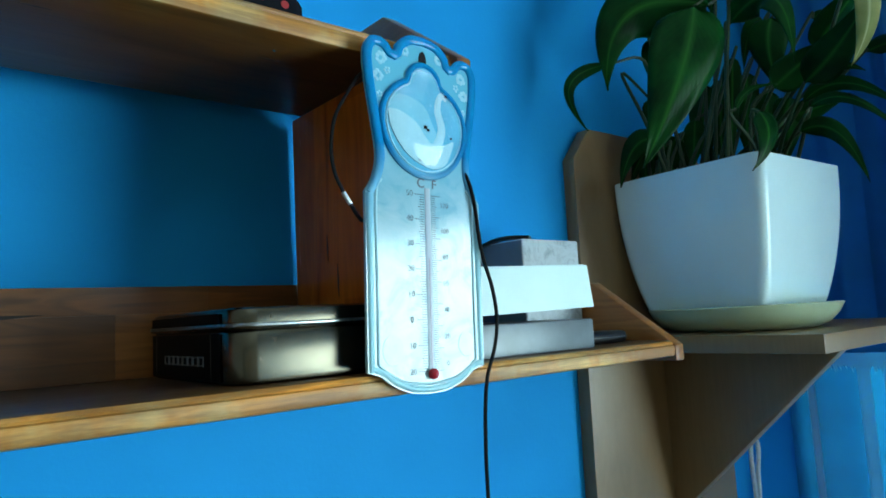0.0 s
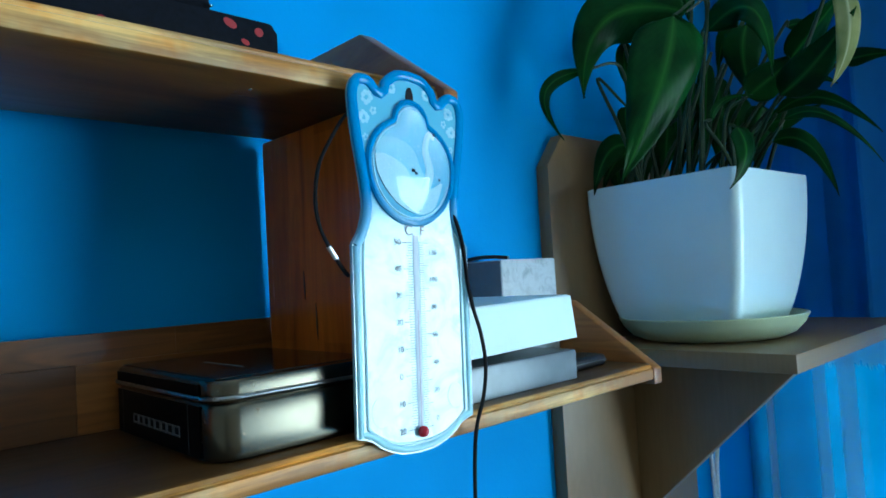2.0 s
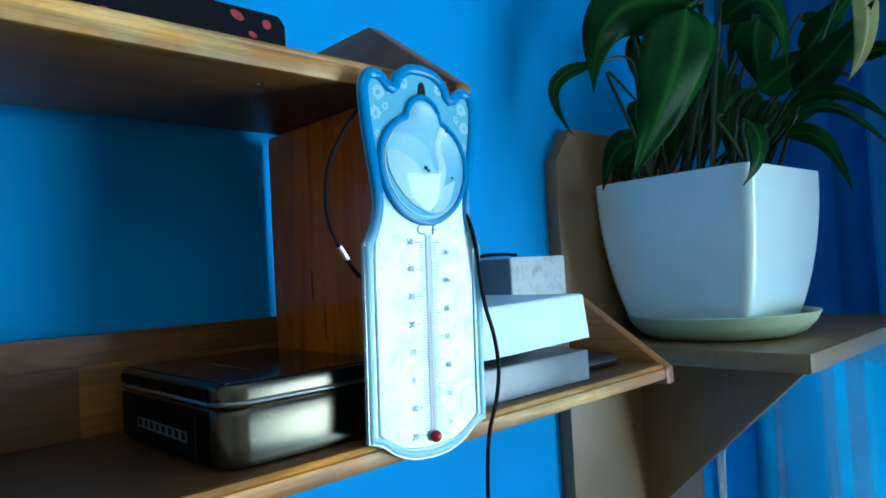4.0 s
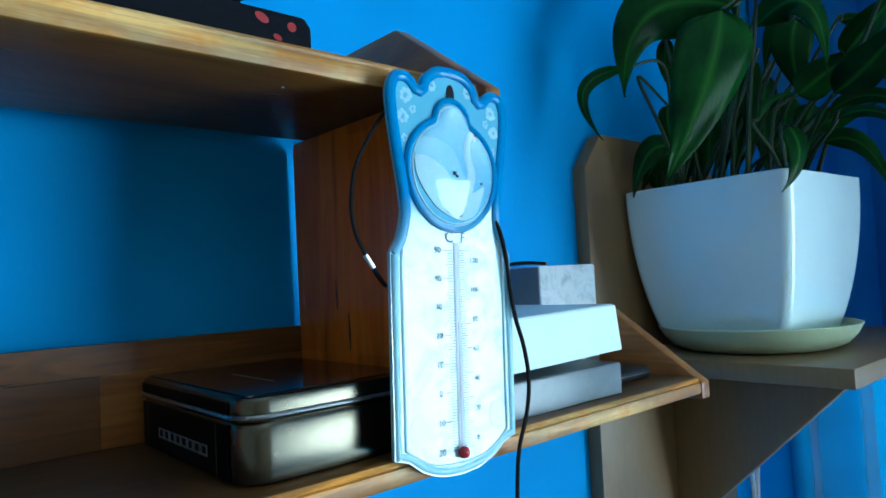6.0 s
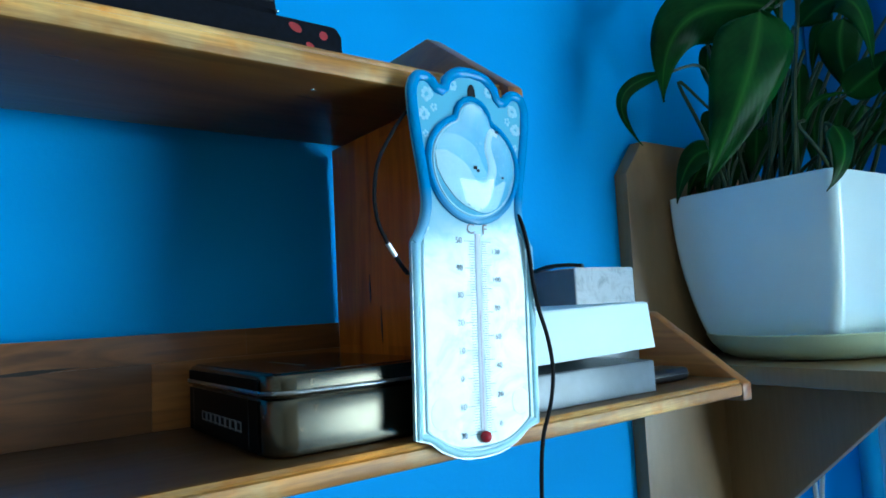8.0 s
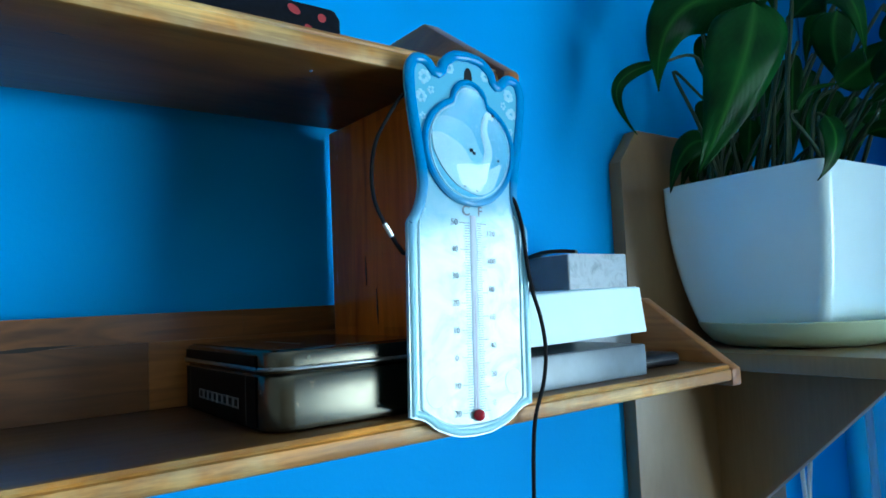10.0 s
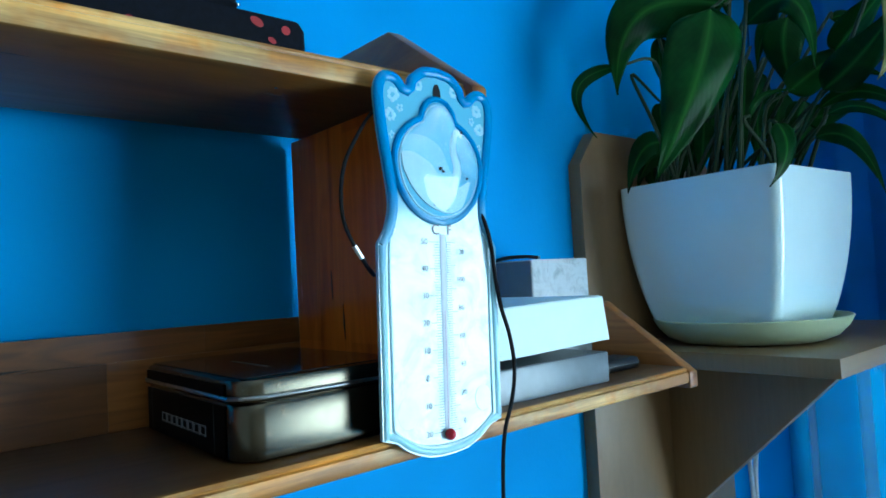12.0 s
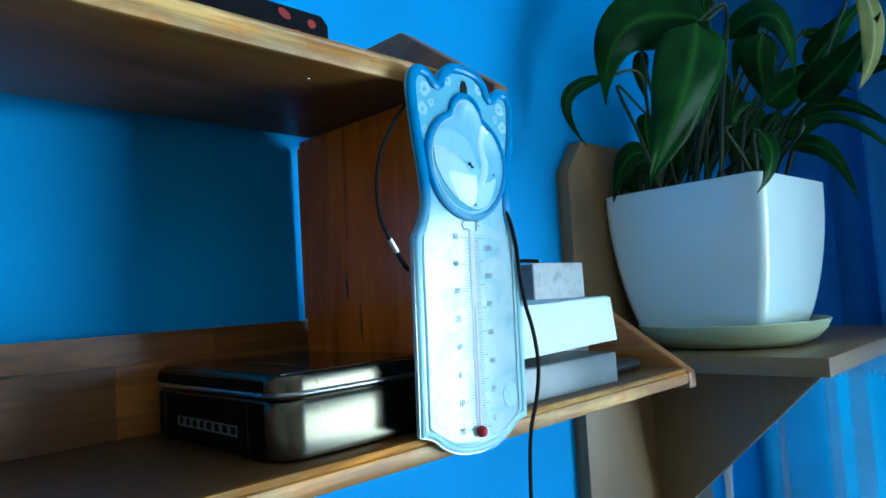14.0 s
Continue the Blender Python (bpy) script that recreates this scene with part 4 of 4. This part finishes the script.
leaf((0.06, -0.01), (0.788, 0.326, 1.726), (0.78, 0.315, 1.735), (0.772, 0.267, 1.74), (0.772, 0.217, 1.694), 0.0163, LEAF, 0.4)
leaf((0.05, 0.02), (0.813, 0.35, 1.723), (0.815, 0.341, 1.732), (0.822, 0.315, 1.737), (0.83, 0.285, 1.745), 0.0263, LEAF, 0.2)
leaf((0.06, -0.03), (0.764, 0.309, 1.715), (0.765, 0.303, 1.724), (0.758, 0.259, 1.718), (0.755, 0.215, 1.663), 0.0126, LEAF, -0.3)
leaf((0.06, 0.0), (0.8, 0.336, 1.704), (0.801, 0.329, 1.709), (0.804, 0.293, 1.699), (0.807, 0.269, 1.64), 0.0211, LEAF, 0.3)
leaf((-0.05, -0.07), (0.687, 0.328, 1.713), (0.681, 0.319, 1.71), (0.669, 0.307, 1.679), (0.652, 0.318, 1.647), 0.0239, LEAF, -0.4)
leaf((-0.06, 0.05), (0.73, 0.458, 1.724), (0.726, 0.465, 1.723), (0.706, 0.482, 1.713), (0.685, 0.49, 1.665), 0.0306, LEAF, 0.3)
leaf((-0.06, 0.04), (0.744, 0.455, 1.72), (0.742, 0.46, 1.716), (0.723, 0.475, 1.711), (0.716, 0.495, 1.679), 0.0352, LEAF, 0.1)
leaf((-0.05, 0.05), (0.758, 0.446, 1.73), (0.755, 0.453, 1.728), (0.754, 0.462, 1.705), (0.758, 0.462, 1.68), 0.0289, LEAF, 0.3)
leaf((-0.01, 0.03), (0.778, 0.381, 1.818), (0.778, 0.386, 1.81), (0.787, 0.396, 1.757), (0.786, 0.403, 1.69), 0.0219, LEAF, 0.1)
leaf((-0.02, 0.05), (0.791, 0.411, 1.761), (0.78, 0.441, 1.749), (0.783, 0.447, 1.719), (0.776, 0.448, 1.688), 0.0251, LEAF, 0.2)
leaf((0.04, 0.04), (0.803, 0.38, 1.712), (0.804, 0.38, 1.708), (0.808, 0.371, 1.704), (0.814, 0.361, 1.688), 0.0175, LEAF, 0.2)
leaf((0.05, 0.03), (0.82, 0.339, 1.762), (0.82, 0.343, 1.755), (0.821, 0.353, 1.735), (0.821, 0.366, 1.703), 0.0295, LEAF, -0.2)
leaf((0.0, 0.02), (0.735, 0.389, 1.919), (0.708, 0.407, 1.905), (0.679, 0.428, 1.892), (0.659, 0.44, 1.868), 0.0515, LEAF, 0.2)
leaf((0.0, 0.01), (0.739, 0.375, 1.924), (0.733, 0.381, 1.905), (0.739, 0.386, 1.886), (0.75, 0.39, 1.855), 0.0317, LEAF, 0.3)
leaf((-0.02, 0.03), (0.728, 0.462, 1.846), (0.729, 0.46, 1.847), (0.734, 0.467, 1.821), (0.745, 0.467, 1.788), 0.019, LEAF, 0.1)
leaf((0.06, 0.03), (0.809, 0.311, 1.835), (0.811, 0.307, 1.835), (0.815, 0.294, 1.835), (0.822, 0.276, 1.825), 0.0118, LEAF, 0.2)
leaf((0.02, -0.05), (0.727, 0.37, 1.728), (0.729, 0.364, 1.733), (0.74, 0.353, 1.753), (0.759, 0.33, 1.756), 0.0081, LEAF, 0.2)
# dark leaves deep inside the plant
leaf((-0.055, 0.06), (0.761, 0.502, 1.734), (0.758, 0.507, 1.734), (0.747, 0.512, 1.71), (0.739, 0.512, 1.674), 0.0384, LEAF, -0.1)
leaf((-0.05, 0.06), (0.778, 0.49, 1.741), (0.775, 0.496, 1.737), (0.764, 0.505, 1.708), (0.761, 0.499, 1.673), 0.0433, LEAF, 0.2)
leaf((-0.04, 0.06), (0.799, 0.473, 1.741), (0.797, 0.479, 1.733), (0.785, 0.488, 1.709), (0.78, 0.486, 1.676), 0.0408, LEAF, -0.2)
leaf((0.0, 0.05), (0.812, 0.436, 1.812), (0.813, 0.44, 1.799), (0.811, 0.447, 1.747), (0.803, 0.44, 1.681), 0.0351, LEAF, 0.3)
leaf((0.02, 0.05), (0.819, 0.417, 1.816), (0.82, 0.422, 1.803), (0.82, 0.429, 1.748), (0.809, 0.426, 1.686), 0.0321, LEAF, -0.2)
leaf((0.03, 0.05), (0.83, 0.39, 1.817), (0.832, 0.395, 1.805), (0.831, 0.401, 1.75), (0.822, 0.398, 1.686), 0.0306, LEAF, 0.1)
leaf((0.045, 0.05), (0.844, 0.374, 1.788), (0.845, 0.378, 1.778), (0.841, 0.383, 1.737), (0.827, 0.384, 1.688), 0.0336, LEAF, 0.3)
leaf((0.05, 0.04), (0.85, 0.348, 1.755), (0.851, 0.352, 1.746), (0.843, 0.358, 1.719), (0.836, 0.361, 1.682), 0.0287, LEAF, 0.2)
leaf((-0.02, 0.05), (0.811, 0.468, 1.751), (0.81, 0.473, 1.744), (0.803, 0.474, 1.715), (0.791, 0.464, 1.679), 0.0336, LEAF, 0.3)


# ---- curtains ----
def folded(y0, y1, x, z0, z1, depth, folds, phase=0.0, n=90, flare=0.0):
    bm = bmesh.new()
    cols = []
    for i in range(n + 1):
        s = i / n
        d = depth * math.sin(2 * math.pi * folds * s + phase) + 0.35 * depth * math.sin(2 * math.pi * folds * 2.3 * s)
        cols.append([bm.verts.new((x + d * (1 + flare * (1 - k / 8)), y0 + (y1 - y0) * s, z0 + (z1 - z0) * k / 8)) for k in range(9)])
    for a, b in zip(cols, cols[1:]):
        for k in range(8):
            bm.faces.new((a[k], b[k], b[k + 1], a[k + 1]))
    return bm


drape = thing("blue_drape", "dark blue curtain gathered in folds beside the window", "curtain", (1.07, 0.30, 1.5))
part("drape_cloth", folded(-0.36, 0.372, 1.085, 1.494, 2.40, 0.022, 7.0, 2.2, 160), DRAPE, drape)
part("hem", folded(-0.36, 0.372, 1.083, 1.487, 1.510, 0.022, 7.0, 2.2, 160), DRAPE, drape)
part("inner_fold", folded(0.34, 0.524, 1.110, 1.440, 2.40, 0.006, 2.0, 0.2), DRAPE, drape)
net = thing("net_curtain", "sheer white net curtain with lace trim before the wall", "curtain", (1.13, 0.3, 1.2))
part("blue_lining", folded(-0.45, 0.5340, 1.150, 0.6, 2.42, 0.007, 8.0, 1.0), VEIL, net, "plain blue lining cloth")
part("net_cloth", folded(0.02, 0.516, 1.135, 0.6, 2.42, 0.012, 5.0), NET, net)
part("curtain_rod", tube(bmesh.new(), [Vector((1.11, y, 2.43)) for y in (-2.3, -1.0, 0.49)], 0.011, 14), WHITE_PAINT, net)
for y, w in ((0.403, 0.018), (0.366, 0.024), (0.478, 0.012)):
    part("woven_stripe", folded(y - w / 2, y + w / 2, 1.118, 0.6, 2.42, 0.001, 1.0, n=6), LACE, net)
lace = bmesh.new()
n = 60
for i in range(n):
    y0, y1 = 0.290 + 0.16 * i / n, 0.290 + 0.16 * (i + 1) / n
    drop = 0.010 * abs(math.sin(1.1 * i)) + 0.006 * math.sin(0.31 * i) ** 2
    lace.faces.new([lace.verts.new(q) for q in ((1.116, y0, 1.424 - drop), (1.116, y1, 1.424 - 0.5 * drop), (1.116, y1, 1.49), (1.116, y0, 1.49))])
part("lace_edge", lace, LACE, net, "jagged white lace edge")
tie = thing("white_tie_cord", "looped white cotton cord hanging by the curtain", "cord", (1.0, 0.48, 1.3))
part("loop", tube(bmesh.new(), curve_points([(0.998, 0.520, 1.08), (0.996, 0.520, 1.23), (0.993, 0.520, 1.300), (1.004, 0.520, 1.325), (1.016, 0.520, 1.305), (1.007, 0.520, 1.255), (1.003, 0.520, 1.08)], 8), 0.0034, 8), WHITE_CORD, tie)
